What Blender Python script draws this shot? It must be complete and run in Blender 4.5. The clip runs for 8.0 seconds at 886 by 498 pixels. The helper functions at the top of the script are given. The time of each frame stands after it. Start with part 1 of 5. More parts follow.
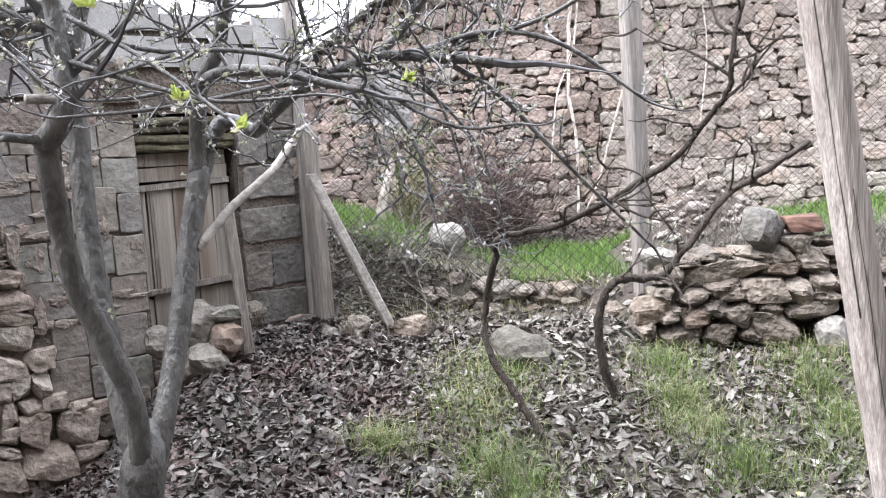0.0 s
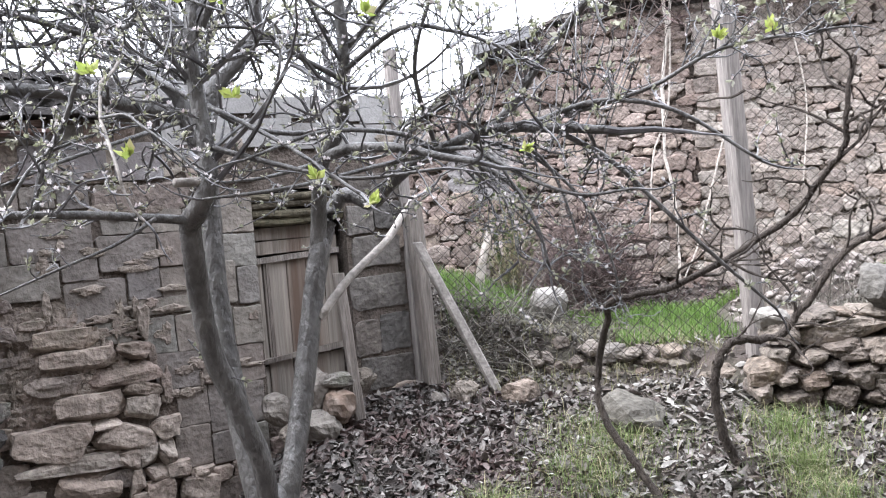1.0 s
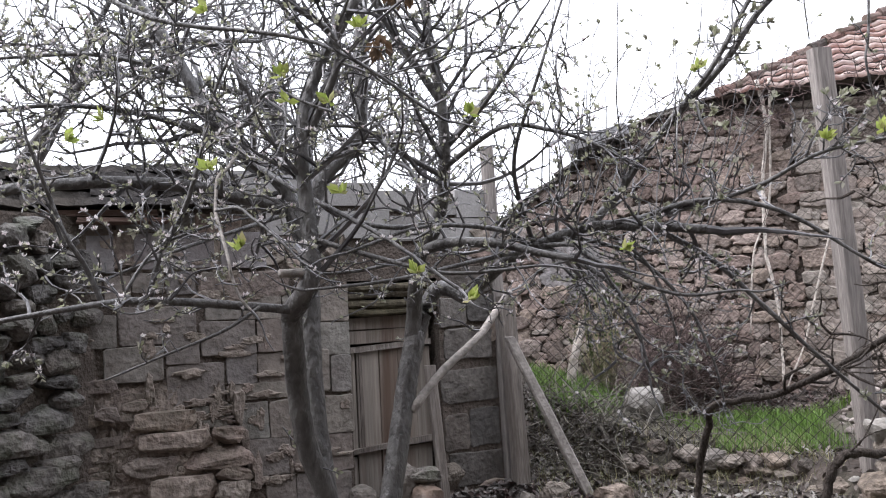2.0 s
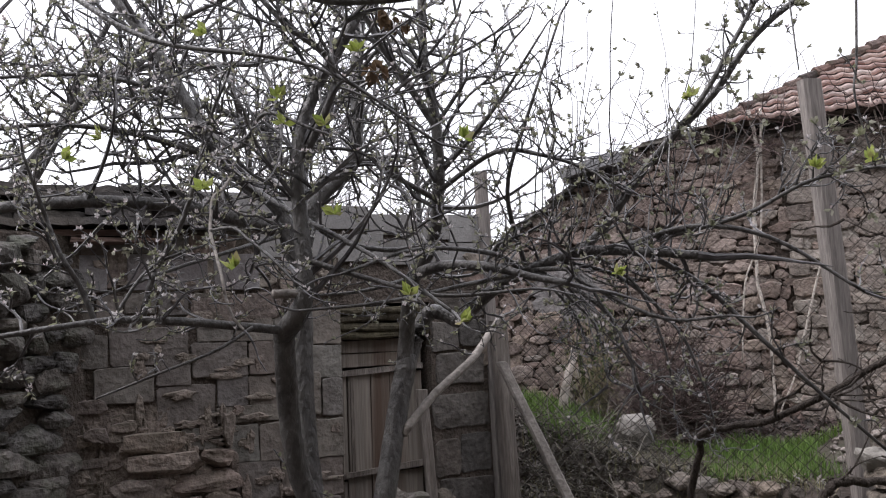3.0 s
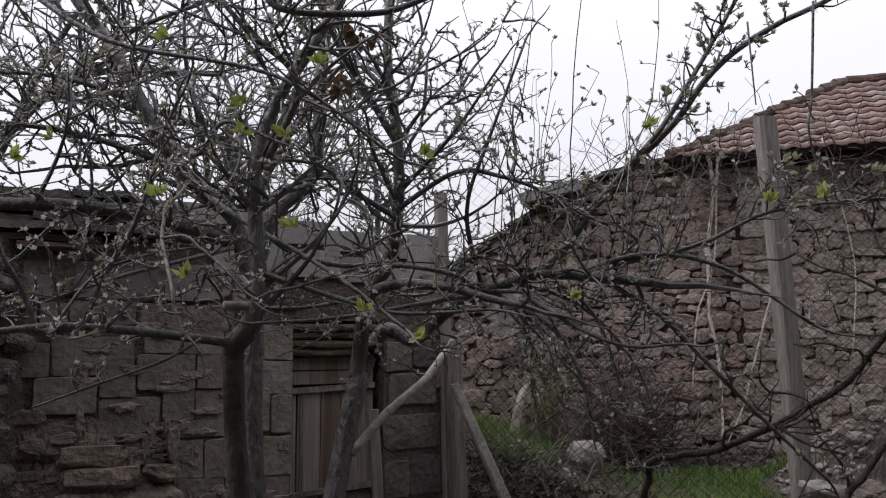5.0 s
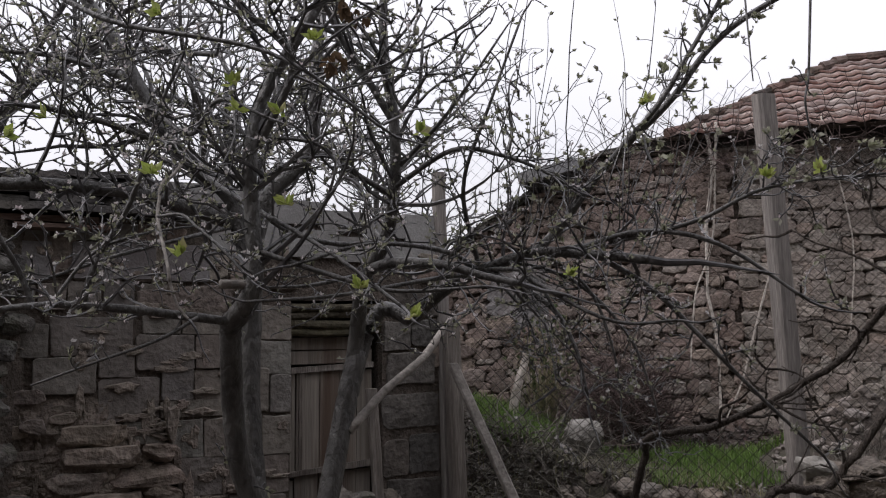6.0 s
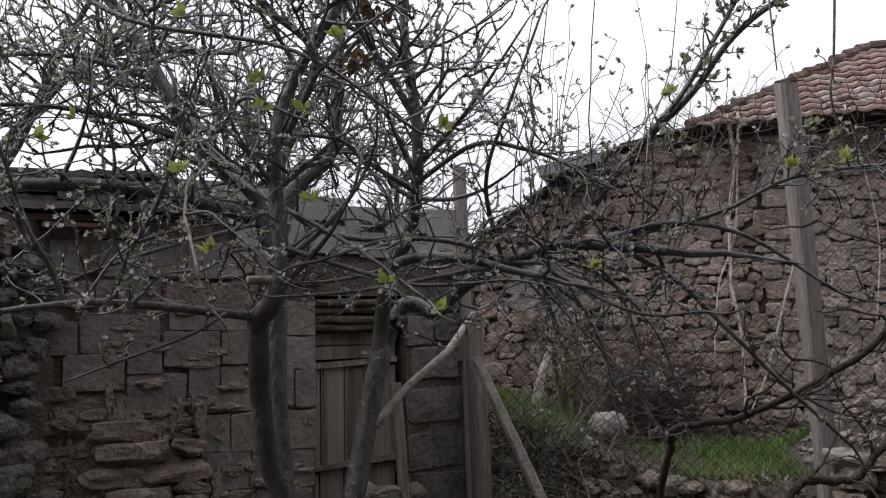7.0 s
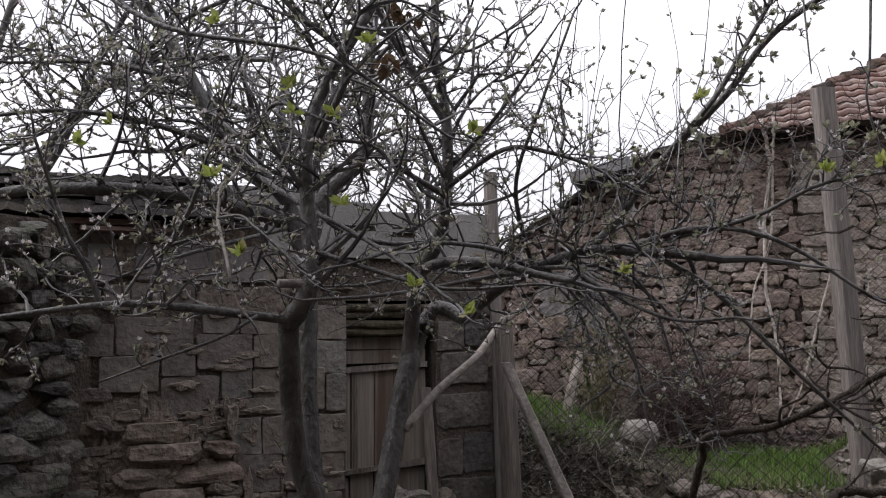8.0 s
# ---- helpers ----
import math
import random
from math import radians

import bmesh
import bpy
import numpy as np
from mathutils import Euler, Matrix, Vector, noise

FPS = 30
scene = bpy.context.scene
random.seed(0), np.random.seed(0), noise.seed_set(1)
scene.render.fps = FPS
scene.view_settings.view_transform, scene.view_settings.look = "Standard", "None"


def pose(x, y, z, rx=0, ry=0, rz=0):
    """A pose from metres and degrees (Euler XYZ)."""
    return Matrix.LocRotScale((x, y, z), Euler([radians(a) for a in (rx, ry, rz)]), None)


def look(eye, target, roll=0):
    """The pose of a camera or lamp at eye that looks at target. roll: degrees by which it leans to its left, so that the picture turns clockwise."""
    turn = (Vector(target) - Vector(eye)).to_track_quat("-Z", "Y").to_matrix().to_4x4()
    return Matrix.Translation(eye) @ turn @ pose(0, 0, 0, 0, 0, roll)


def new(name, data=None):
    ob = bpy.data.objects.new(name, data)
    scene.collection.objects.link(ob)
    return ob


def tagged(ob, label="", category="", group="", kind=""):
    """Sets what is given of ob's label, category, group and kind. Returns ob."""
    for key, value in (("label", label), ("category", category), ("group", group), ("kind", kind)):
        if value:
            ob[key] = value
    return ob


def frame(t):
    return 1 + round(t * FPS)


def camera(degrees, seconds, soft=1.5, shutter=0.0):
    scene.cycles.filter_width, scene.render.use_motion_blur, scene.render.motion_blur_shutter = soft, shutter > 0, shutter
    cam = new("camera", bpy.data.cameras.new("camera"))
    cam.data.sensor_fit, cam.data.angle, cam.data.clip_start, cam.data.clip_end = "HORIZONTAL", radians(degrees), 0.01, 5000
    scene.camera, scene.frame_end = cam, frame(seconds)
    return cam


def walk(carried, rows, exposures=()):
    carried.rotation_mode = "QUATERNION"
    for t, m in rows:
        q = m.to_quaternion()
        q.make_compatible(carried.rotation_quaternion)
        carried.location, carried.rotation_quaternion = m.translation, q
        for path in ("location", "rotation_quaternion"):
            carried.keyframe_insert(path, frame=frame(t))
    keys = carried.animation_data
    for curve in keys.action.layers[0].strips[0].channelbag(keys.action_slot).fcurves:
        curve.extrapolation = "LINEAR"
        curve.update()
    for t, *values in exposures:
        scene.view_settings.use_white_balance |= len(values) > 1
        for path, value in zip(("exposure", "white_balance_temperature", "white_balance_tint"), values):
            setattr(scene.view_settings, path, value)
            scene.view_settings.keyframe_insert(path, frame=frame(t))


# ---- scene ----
cam = camera(57.4, 8.0, soft=1.12)
PATH = [
    # seconds, eye, target, roll
    (0, (0.192, 0.076, 1.751), (0.518, 2.027, 1.452), -2.36),
    (0.5, (0.121, 0.015, 1.756), (0.347, 1.986, 1.505), -4.03),
    (0.8, (0.073, 0.007, 1.770), (0.254, 1.992, 1.601), -4.01),
    (1, (0.041, 0.002, 1.779), (0.166, 1.993, 1.650), -4.38),
    (1.2, (0.027, -0.001, 1.785), (0.045, 1.997, 1.703), -4.58),
    (1.5, (0.006, -0.005, 1.793), (-0.092, 1.993, 1.766), -4.52),
    (1.7, (0.006, -0.005, 1.795), (-0.102, 1.992, 1.815), -4.23),
    (2, (0.005, -0.006, 1.800), (-0.073, 1.989, 1.909), -2.90),
    (2.2, (0.007, -0.027, 1.800), (-0.067, 1.967, 1.934), -2.58),
    (3.5, (0.004, -0.020, 1.775), (-0.026, 1.970, 1.970), -1.51),
    (4, (0.005, -0.004, 1.781), (0.017, 1.983, 2.008), -0.37),
    (4.5, (0.003, 0.002, 1.778), (0.042, 1.988, 2.015), -0.05),
    (6, (0.025, 0.005, 1.751), (0.071, 1.996, 1.931), -0.50),
    (6.5, (0.000, 0.000, 1.750), (0.004, 1.993, 1.924), -1.05),
    (7, (0.004, -0.012, 1.747), (0.002, 1.981, 1.915), -1.06),
    (7.5, (-0.000, -0.024, 1.743), (-0.018, 1.968, 1.911), -0.57),
    (8, (0.017, -0.020, 1.736), (-0.064, 1.969, 1.921), -0.62),
]
walk(cam, [(t, look(eye, target, roll)) for t, eye, target, roll in PATH],
     exposures=[(0.0, 1.56, 6050, 12), (0.5, 1.56, 6050, 12), (1.0, 1.4, 6000, 13), (1.5, 1.08, 6050, 13), (2.0, 0.5, 6150, 15), (3.5, -0.52, 6350, 16),
                (4.0, -0.86, 6350, 16), (4.5, -0.96, 6350, 16), (6.0, -0.9, 6380, 16), (7.0, -0.76, 6400, 16), (8.0, -0.7, 6420, 16)])

# ---- sky and sun: overcast ----
world = bpy.data.worlds.new("overcast")
scene.world = world
world.use_nodes = True
nt = world.node_tree
bg = nt.nodes["Background"]
sky = nt.nodes.new("ShaderNodeTexSky")
sky.sky_type = "NISHITA"
sky.sun_disc = False
sky.sun_elevation = radians(48)
sky.sun_rotation = radians(270)
sky.air_density, sky.dust_density = 1.2, 4.0
mixer = nt.nodes.new("ShaderNodeMix")
mixer.data_type = "RGBA"
cloud = nt.nodes.new("ShaderNodeTexNoise")
cloud.inputs["Scale"].default_value = 2.2
cloud.inputs["Detail"].default_value = 5
ramp = nt.nodes.new("ShaderNodeValToRGB")
ramp.color_ramp.elements[0].color = (10.6, 10.8, 11.1, 1)
ramp.color_ramp.elements[1].color = (12.2, 12.2, 12.3, 1)
nt.links.new(cloud.outputs["Fac"], ramp.inputs[0])
mixer.inputs["Factor"].default_value = 0.85
nt.links.new(sky.outputs[0], mixer.inputs["A"])
nt.links.new(ramp.outputs[0], mixer.inputs["B"])
# an overcast sky is brighter overhead than at the horizon
where, part_z, grow = nt.nodes.new("ShaderNodeTexCoord"), nt.nodes.new("ShaderNodeSeparateXYZ"), nt.nodes.new("ShaderNodeMapRange")
grow.inputs["To Min"].default_value, grow.inputs["To Max"].default_value = 1.22, 2.3
lift = nt.nodes.new("ShaderNodeVectorMath")
lift.operation = "SCALE"
nt.links.new(where.outputs["Generated"], part_z.inputs[0])
nt.links.new(part_z.outputs["Z"], grow.inputs["Value"])
nt.links.new(mixer.outputs["Result"], lift.inputs[0])
nt.links.new(grow.outputs[0], lift.inputs["Scale"])
nt.links.new(lift.outputs[0], bg.inputs[0])
bg.inputs[1].default_value = 0.12

lamp = bpy.data.lights.new("sun", "SUN")
lamp.energy, lamp.angle, lamp.color = 2.2, radians(25), (1.0, 0.98, 0.95)
sun = new("sun", lamp)
sun.matrix_world = look((-8, 4, 9), (0, 4, 0))


# ---- materials ----
def material(name, colours, rough=0.9, grain=30.0, stain=1.6, bump=0.4, spread=0.25, metal=0.0, dirt=(0.09, 0.08, 0.06), dirt_amount=0.35,
             stretch=(1, 1, 1), bump_size=0.02, gloss=0.25, thin=0.0):
    """A rough surface: a colour for each piece from the list, mottled at two scales, with dirt patches and relief."""
    m = bpy.data.materials.new(name)
    m.use_nodes = True
    n, l = m.node_tree.nodes, m.node_tree.links
    b = n["Principled BSDF"]
    b.inputs["Roughness"].default_value, b.inputs["Metallic"].default_value = rough, metal
    b.inputs["Specular IOR Level"].default_value = gloss
    geo, info = n.new("ShaderNodeNewGeometry"), n.new("ShaderNodeObjectInfo")
    add, fr = n.new("ShaderNodeMath"), n.new("ShaderNodeMath")
    fr.operation = "FRACT"
    l.new(geo.outputs["Random Per Island"], add.inputs[0]), l.new(info.outputs["Random"], add.inputs[1])
    l.new(add.outputs[0], fr.inputs[0])
    cr = n.new("ShaderNodeValToRGB")
    while len(cr.color_ramp.elements) < len(colours):
        cr.color_ramp.elements.new(0.5)
    if len(colours) == 1:
        cr.color_ramp.elements.remove(cr.color_ramp.elements[1])
    for i, c in enumerate(colours):
        cr.color_ramp.elements[i].position = i / max(1, len(colours) - 1)
        cr.color_ramp.elements[i].color = (*c, 1)
    l.new(fr.outputs[0], cr.inputs[0])
    mp = n.new("ShaderNodeMapping")
    mp.inputs["Scale"].default_value = stretch
    l.new(geo.outputs["Position"], mp.inputs["Vector"])

    def noisy(scale, detail):
        t = n.new("ShaderNodeTexNoise")
        t.inputs["Scale"].default_value, t.inputs["Detail"].default_value = scale, detail
        l.new(mp.outputs[0], t.inputs["Vector"])
        return t

    fine, wide, mid = noisy(grain, 6), noisy(stain, 4), noisy(grain / 4, 5)
    rng = n.new("ShaderNodeMapRange")
    rng.inputs["From Min"].default_value, rng.inputs["From Max"].default_value = 0.3, 0.7
    rng.inputs["To Min"].default_value, rng.inputs["To Max"].default_value = 1 - spread, 1 + spread
    l.new(fine.outputs["Fac"], rng.inputs["Value"])
    rng2 = n.new("ShaderNodeMapRange")
    rng2.inputs["From Min"].default_value, rng2.inputs["From Max"].default_value = 0.3, 0.7
    rng2.inputs["To Min"].default_value, rng2.inputs["To Max"].default_value = 1 - spread, 1 + spread
    l.new(mid.outputs["Fac"], rng2.inputs["Value"])
    mul = n.new("ShaderNodeMath")
    mul.operation = "MULTIPLY"
    l.new(rng.outputs[0], mul.inputs[0]), l.new(rng2.outputs[0], mul.inputs[1])
    sc = n.new("ShaderNodeVectorMath")
    sc.operation = "SCALE"
    l.new(cr.outputs[0], sc.inputs[0]), l.new(mul.outputs[0], sc.inputs["Scale"])
    mx = n.new("ShaderNodeMix")
    mx.data_type = "RGBA"
    dm = n.new("ShaderNodeMapRange")
    dm.inputs["From Min"].default_value, dm.inputs["From Max"].default_value = 0.48, 0.7
    dm.inputs["To Max"].default_value = dirt_amount
    l.new(wide.outputs["Fac"], dm.inputs["Value"]), l.new(dm.outputs[0], mx.inputs["Factor"])
    l.new(sc.outputs[0], mx.inputs["A"])
    mx.inputs["B"].default_value = (*dirt, 1)
    l.new(mx.outputs["Result"], b.inputs["Base Color"])
    if bump:
        bp = n.new("ShaderNodeBump")
        bp.inputs["Strength"].default_value, bp.inputs["Distance"].default_value = bump, bump_size
        ad = n.new("ShaderNodeMath")
        l.new(fine.outputs["Fac"], ad.inputs[0]), l.new(mid.outputs["Fac"], ad.inputs[1])
        l.new(ad.outputs[0], bp.inputs["Height"]), l.new(bp.outputs[0], b.inputs["Normal"])
    if thin:
        tr, blend = n.new("ShaderNodeBsdfTranslucent"), n.new("ShaderNodeMixShader")
        blend.inputs[0].default_value = thin
        l.new(mx.outputs["Result"], tr.inputs["Color"])
        l.new(b.outputs[0], blend.inputs[1]), l.new(tr.outputs[0], blend.inputs[2])
        l.new(blend.outputs[0], n["Material Output"].inputs["Surface"])
    return m


M_HOUSE = material("house_stone", [(.220, .165, .143), (.325, .266, .233), (.264, .204, .179), (.391, .347, .311), (.187, .145, .127), (.314, .244, .212), (.244, .206, .178), (.358, .288, .237)], grain=26, bump=1.2, spread=.25)
M_HOUSE_R = material("house_stone_pale", [(.275, .233, .204), (.341, .299, .264), (.215, .179, .157), (.314, .275, .242), (.281, .223, .187), (.374, .339, .299), (.231, .196, .173)], grain=26, bump=1.2, spread=.25)
M_SLAB = material("slab_grey", [(.26, .26, .265)], grain=30, bump=.5, spread=.12)
M_QUOIN = material("quoin_stone", [(.30, .262, .23), (.345, .31, .275), (.255, .215, .185)], grain=26, bump=1, spread=.22)
M_ASHLAR = material("cut_block", [(.198, .191, .165), (.217, .188, .163), (.16, .147, .14), (.23, .218, .185), (.188, .16, .142), (.20, .195, .175), (.173, .162, .148)], grain=24, bump=.7, stain=4.5, dirt=(.12, .103, .09), dirt_amount=.75, spread=.17)
# blocks right of the door: their shade is put into these darker colours
M_JAMB = material("shaded_block", [(.112, .104, .095), (.142, .13, .118), (.098, .093, .087), (.125, .108, .094)], grain=24, bump=.9, stain=4.5, dirt=(.06, .052, .045), dirt_amount=.7, spread=.25)
M_RUBBLE = material("rubble_stone", [(.20, .155, .135), (.26, .22, .18), (.165, .14, .125), (.23, .17, .145), (.29, .26, .22), (.18, .145, .13)], grain=26, bump=.9, stain=4, dirt_amount=.6)
M_FALLEN = material("tan_stone", [(.33, .28, .24), (.27, .225, .19), (.39, .35, .305), (.24, .195, .165), (.30, .245, .205)], grain=26, bump=.9, stain=4, dirt=(.14, .115, .095), dirt_amount=.55)
M_SMEAR = material("mortar_smear", [(.22, .18, .155), (.26, .225, .19), (.17, .14, .12)], grain=30, bump=1, stain=5, dirt_amount=.6)
M_FIELD = material("field_stone", [(.175, .151, .127), (.129, .106, .089), (.212, .185, .157), (.152, .119, .095), (.115, .099, .086), (.166, .139, .118), (.193, .157, .125), (.258, .229, .200)], grain=24, bump=1.2, bump_size=.03, spread=.35)
M_DARKSTONE = material("mossy_stone", [(.095, .09, .086), (.125, .118, .11), (.155, .14, .125), (.075, .071, .068), (.19, .176, .158)], grain=20, bump=1.3, bump_size=.03, spread=.35, dirt=(0.11, 0.122, 0.085), dirt_amount=.5, stain=6)
M_CONCRETE = material("concrete_block", [(0.285, 0.278, 0.268), (0.32, 0.312, 0.302), (0.26, 0.252, 0.244)], grain=60, bump=.25, spread=.1, dirt_amount=.25)
M_MORTAR = material("mud_mortar", [(.095, .078, .066)], grain=40, bump=1.0, stain=2, dirt_amount=.5)
M_HMORTAR = material("house_mortar", [(.092, .073, .062)], grain=35, bump=1.0, stain=1, dirt_amount=.5)
M_PLASTER = material("old_plaster", [(.27, .255, .25)], grain=18, bump=1.0, stain=3.5, dirt=(.17, .14, .125), dirt_amount=.7)
M_WOOD = material("weathered_wood", [(0.175, 0.155, 0.138), (0.21, 0.187, 0.165), (0.15, 0.13, 0.113)], grain=30, stretch=(3, 3, .25), bump=.6, stain=3, dirt=(0.097, 0.078, 0.067), dirt_amount=.6)
M_DOOR = material("door_plank", [(.205, .182, .156), (.225, .20, .172), (.188, .163, .138)], grain=15, stretch=(2.2, 2.2, .1), bump=.6, stain=3.2, dirt=(.10, .066, .048), dirt_amount=.9, spread=.22)
M_OLDPOLE = material("old_pole", [(.075, .065, .045), (.095, .085, .055), (.06, .05, .04)], grain=30, bump=.8, stain=6)
M_POST = material("grey_post", [(0.235, 0.212, 0.195)], grain=34, stretch=(3, 3, .2), bump=.5, stain=2, dirt=(0.184, 0.172, 0.163), dirt_amount=.5)
M_LOG = material("pale_log", [(.33, .295, .27)], grain=70, stretch=(4, 4, .05), bump=.6, stain=4, dirt=(.19, .155, .138), dirt_amount=.6, bump_size=.006, spread=.3)
M_STICK = material("peeled_pole", [(0.27, 0.248, 0.226)], grain=30, stretch=(1, 1, 1), bump=.5, stain=3, dirt=(0.199, 0.181, 0.165))
M_BARK = material("apple_bark", [(.066, .062, .058)], grain=36, stretch=(1.2, 1.2, .6), bump=1, stain=6, dirt=(.17, .165, .155), dirt_amount=.5, bump_size=.014, rough=.42, gloss=.6, spread=.3)
# pale tone and patches: lichen, and white twig highlights put into the colour
M_TWIG = material("twig_bark", [(.026, .023, .025), (.042, .038, .040), (.020, .018, .019), (.115, .11, .11)], grain=50, bump=.2, stain=5, dirt=(.25, .24, .23), rough=.33, gloss=.9)
M_VINE = material("vine_bark", [(.055, .045, .038)], grain=50, stretch=(2, 2, .6), bump=1, stain=6, dirt=(.13, .11, .09))
M_PANEL = material("grey_plaster", [(.20, .19, .19), (.225, .212, .21)], grain=30, bump=.5, stain=3, dirt=(.15, .13, .125), dirt_amount=.6, spread=.1)
M_PALEVINE = material("dry_creeper", [(.60, .545, .49), (.50, .45, .40)], grain=40, bump=.3)
# pale tones and patches hold both lichen and the sky's sheen as colour
M_TILE = material("roof_tile", [(.338, .189, .153), (.494, .370, .319), (.247, .130, .107), (.611, .520, .468), (.403, .260, .221), (.215, .124, .104)], grain=30, bump=.3, stain=2.5, dirt=(.52, .44, .41), dirt_amount=.6, rough=.18, gloss=1.0)
M_OLDTILE = material("old_ridge_tile", [(.085, .062, .055), (.16, .10, .085), (.065, .055, .05), (.21, .15, .13)], grain=30, bump=.5, stain=5, dirt=(.08, .085, .06), dirt_amount=.6)
M_EARTH = material("garden_soil", [(0.065, 0.053, 0.045)], grain=22, bump=1, stain=1.3, dirt=(0.059, 0.065, 0.041), dirt_amount=.6, spread=.35)
M_LEAF = material("dead_leaf", [(.076, .064, .056), (.141, .127, .113), (.097, .083, .073), (.204, .192, .174), (.070, .058, .051), (.141, .115, .103), (.291, .280, .257), (.179, .164, .147)], grain=40, bump=.2, dirt_amount=.1)
M_DARKLEAF = material("dark_leaf", [(.046, .039, .035), (.094, .086, .080), (.067, .051, .046), (.153, .145, .134), (.037, .032, .029), (.096, .066, .060), (.230, .218, .202), (.071, .060, .055)], grain=40, bump=.2, stain=1.1, dirt=(.115, .062, .058), dirt_amount=.34, rough=.7)
M_GRASS = material("grass_blade", [(.115, .205, .042), (.155, .255, .062), (.092, .17, .038), (.19, .265, .085)], grain=30, bump=0, rough=.6, dirt_amount=.2, dirt=(.2, .18, .08), thin=0.35)
M_TUFT = material("dull_grass", [(.115, .165, .05), (.15, .195, .07), (.09, .14, .038), (.19, .215, .10)], grain=30, bump=0, rough=.7, dirt_amount=.2, dirt=(.22, .2, .12), thin=0.3)
M_DRYGRASS = material("dry_grass", [(.30, .27, .17), (.24, .22, .12), (.17, .19, .09), (.36, .32, .22)], grain=30, bump=0, dirt_amount=.1)
M_HERB = material("weed_leaf", [(.12, .15, .08), (.19, .21, .135), (.09, .125, .055), (.25, .26, .19), (.15, .19, .09)], grain=30, bump=0, dirt_amount=.1, thin=0.3)
M_STRAW = material("grey_straw", [(.17, .155, .13), (.125, .115, .095), (.22, .205, .178), (.095, .092, .074)], grain=30, bump=0, dirt_amount=.1)
M_BRUSH = material("red_brush", [(.072, .048, .045), (.052, .037, .036), (.115, .08, .074), (.18, .145, .136)], grain=30, bump=0)
M_SHRUB = material("shrub_leaf", [(.085, .125, .05), (.115, .15, .068), (.15, .175, .10)], grain=20, bump=0, rough=.6, thin=0.3)
M_BUD = material("young_leaf", [(.24, .255, .16), (.32, .33, .22), (.42, .41, .34), (.22, .22, .16)], grain=20, bump=0, rough=.6, dirt_amount=0, thin=0.45)
M_FRESH = material("fresh_leaf", [(.33, .40, .09), (.42, .46, .15), (.28, .36, .08), (.45, .40, .22)], grain=20, bump=0, rough=.5, dirt_amount=0, thin=0.45)
M_BLOSSOM = material("blossom", [(.66, .62, .62), (.72, .70, .69), (.62, .53, .54)], grain=20, bump=0, rough=.6, dirt_amount=0, spread=.08, thin=0.4)
M_WIRE = material("fence_wire", [(.035, .031, .028)], grain=20, bump=0, rough=.7)
M_DARKROOF = material("earth_roof", [(.04, .036, .034), (.028, .026, .025), (.055, .048, .044)], grain=30, bump=.8)
M_BOARD = material("red_board", [(.17, .115, .097)], grain=30, stretch=(.3, .3, 3), bump=.5)
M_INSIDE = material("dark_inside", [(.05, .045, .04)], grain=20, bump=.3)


# ---- building helpers ----
class Soup:
    """Vertices and faces gathered for one mesh."""

    def __init__(self):
        self.v, self.f = [], []

    def add(self, verts, faces):
        k = len(self.v)
        self.v.extend(verts)
        self.f.extend([tuple(i + k for i in f) for f in faces])

    def mesh(self, name, mat, smooth=False):
        me = bpy.data.meshes.new(name)
        me.from_pydata([tuple(p) for p in self.v], [], self.f)
        me.materials.append(mat)
        if smooth:
            me.polygons.foreach_set("use_smooth", [True] * len(me.polygons))
        me.update()
        return me


def part(name, soup, mat, parent=None, label="", smooth=False):
    ob = new(name, soup.mesh(name, mat, smooth) if isinstance(soup, Soup) else soup)
    ob.parent = parent
    return tagged(ob, label)


def empty(name, label, category, at=(0, 0, 0), group="", kind=""):
    ob = new(name)
    ob.matrix_world = Matrix.Translation(at)
    return tagged(ob, label, category, group, kind)


def box(s, x0, x1, y0, y1, z0, z1, wob=0.0, rnd=random):
    """A box with slightly uneven corners, chamfered along its long edges."""
    j = lambda: rnd.uniform(-wob, wob)
    p = [(x + j(), y + j(), z + j()) for z in (z0, z1) for y in (y0, y1) for x in (x0, x1)]
    s.add(p, [(0, 2, 3, 1), (4, 5, 7, 6), (0, 1, 5, 4), (1, 3, 7, 5), (3, 2, 6, 7), (2, 0, 4, 6)])


def smooth_path(pts, steps):
    """Catmull-Rom through the points."""
    P = [Vector(p) for p in pts]
    if len(P) == 2:
        return [P[0].lerp(P[1], k / steps) for k in range(steps + 1)]
    P = [2 * P[0] - P[1]] + P + [2 * P[-1] - P[-2]]
    out = []
    for i in range(1, len(P) - 2):
        a, b, c, d = P[i - 1:i + 3]
        for k in range(steps):
            t = k / steps
            out.append(0.5 * (2 * b + (c - a) * t + (2 * a - 5 * b + 4 * c - d) * t * t + (3 * b - a - 3 * c + d) * t ** 3))
    out.append(P[-2])
    return out


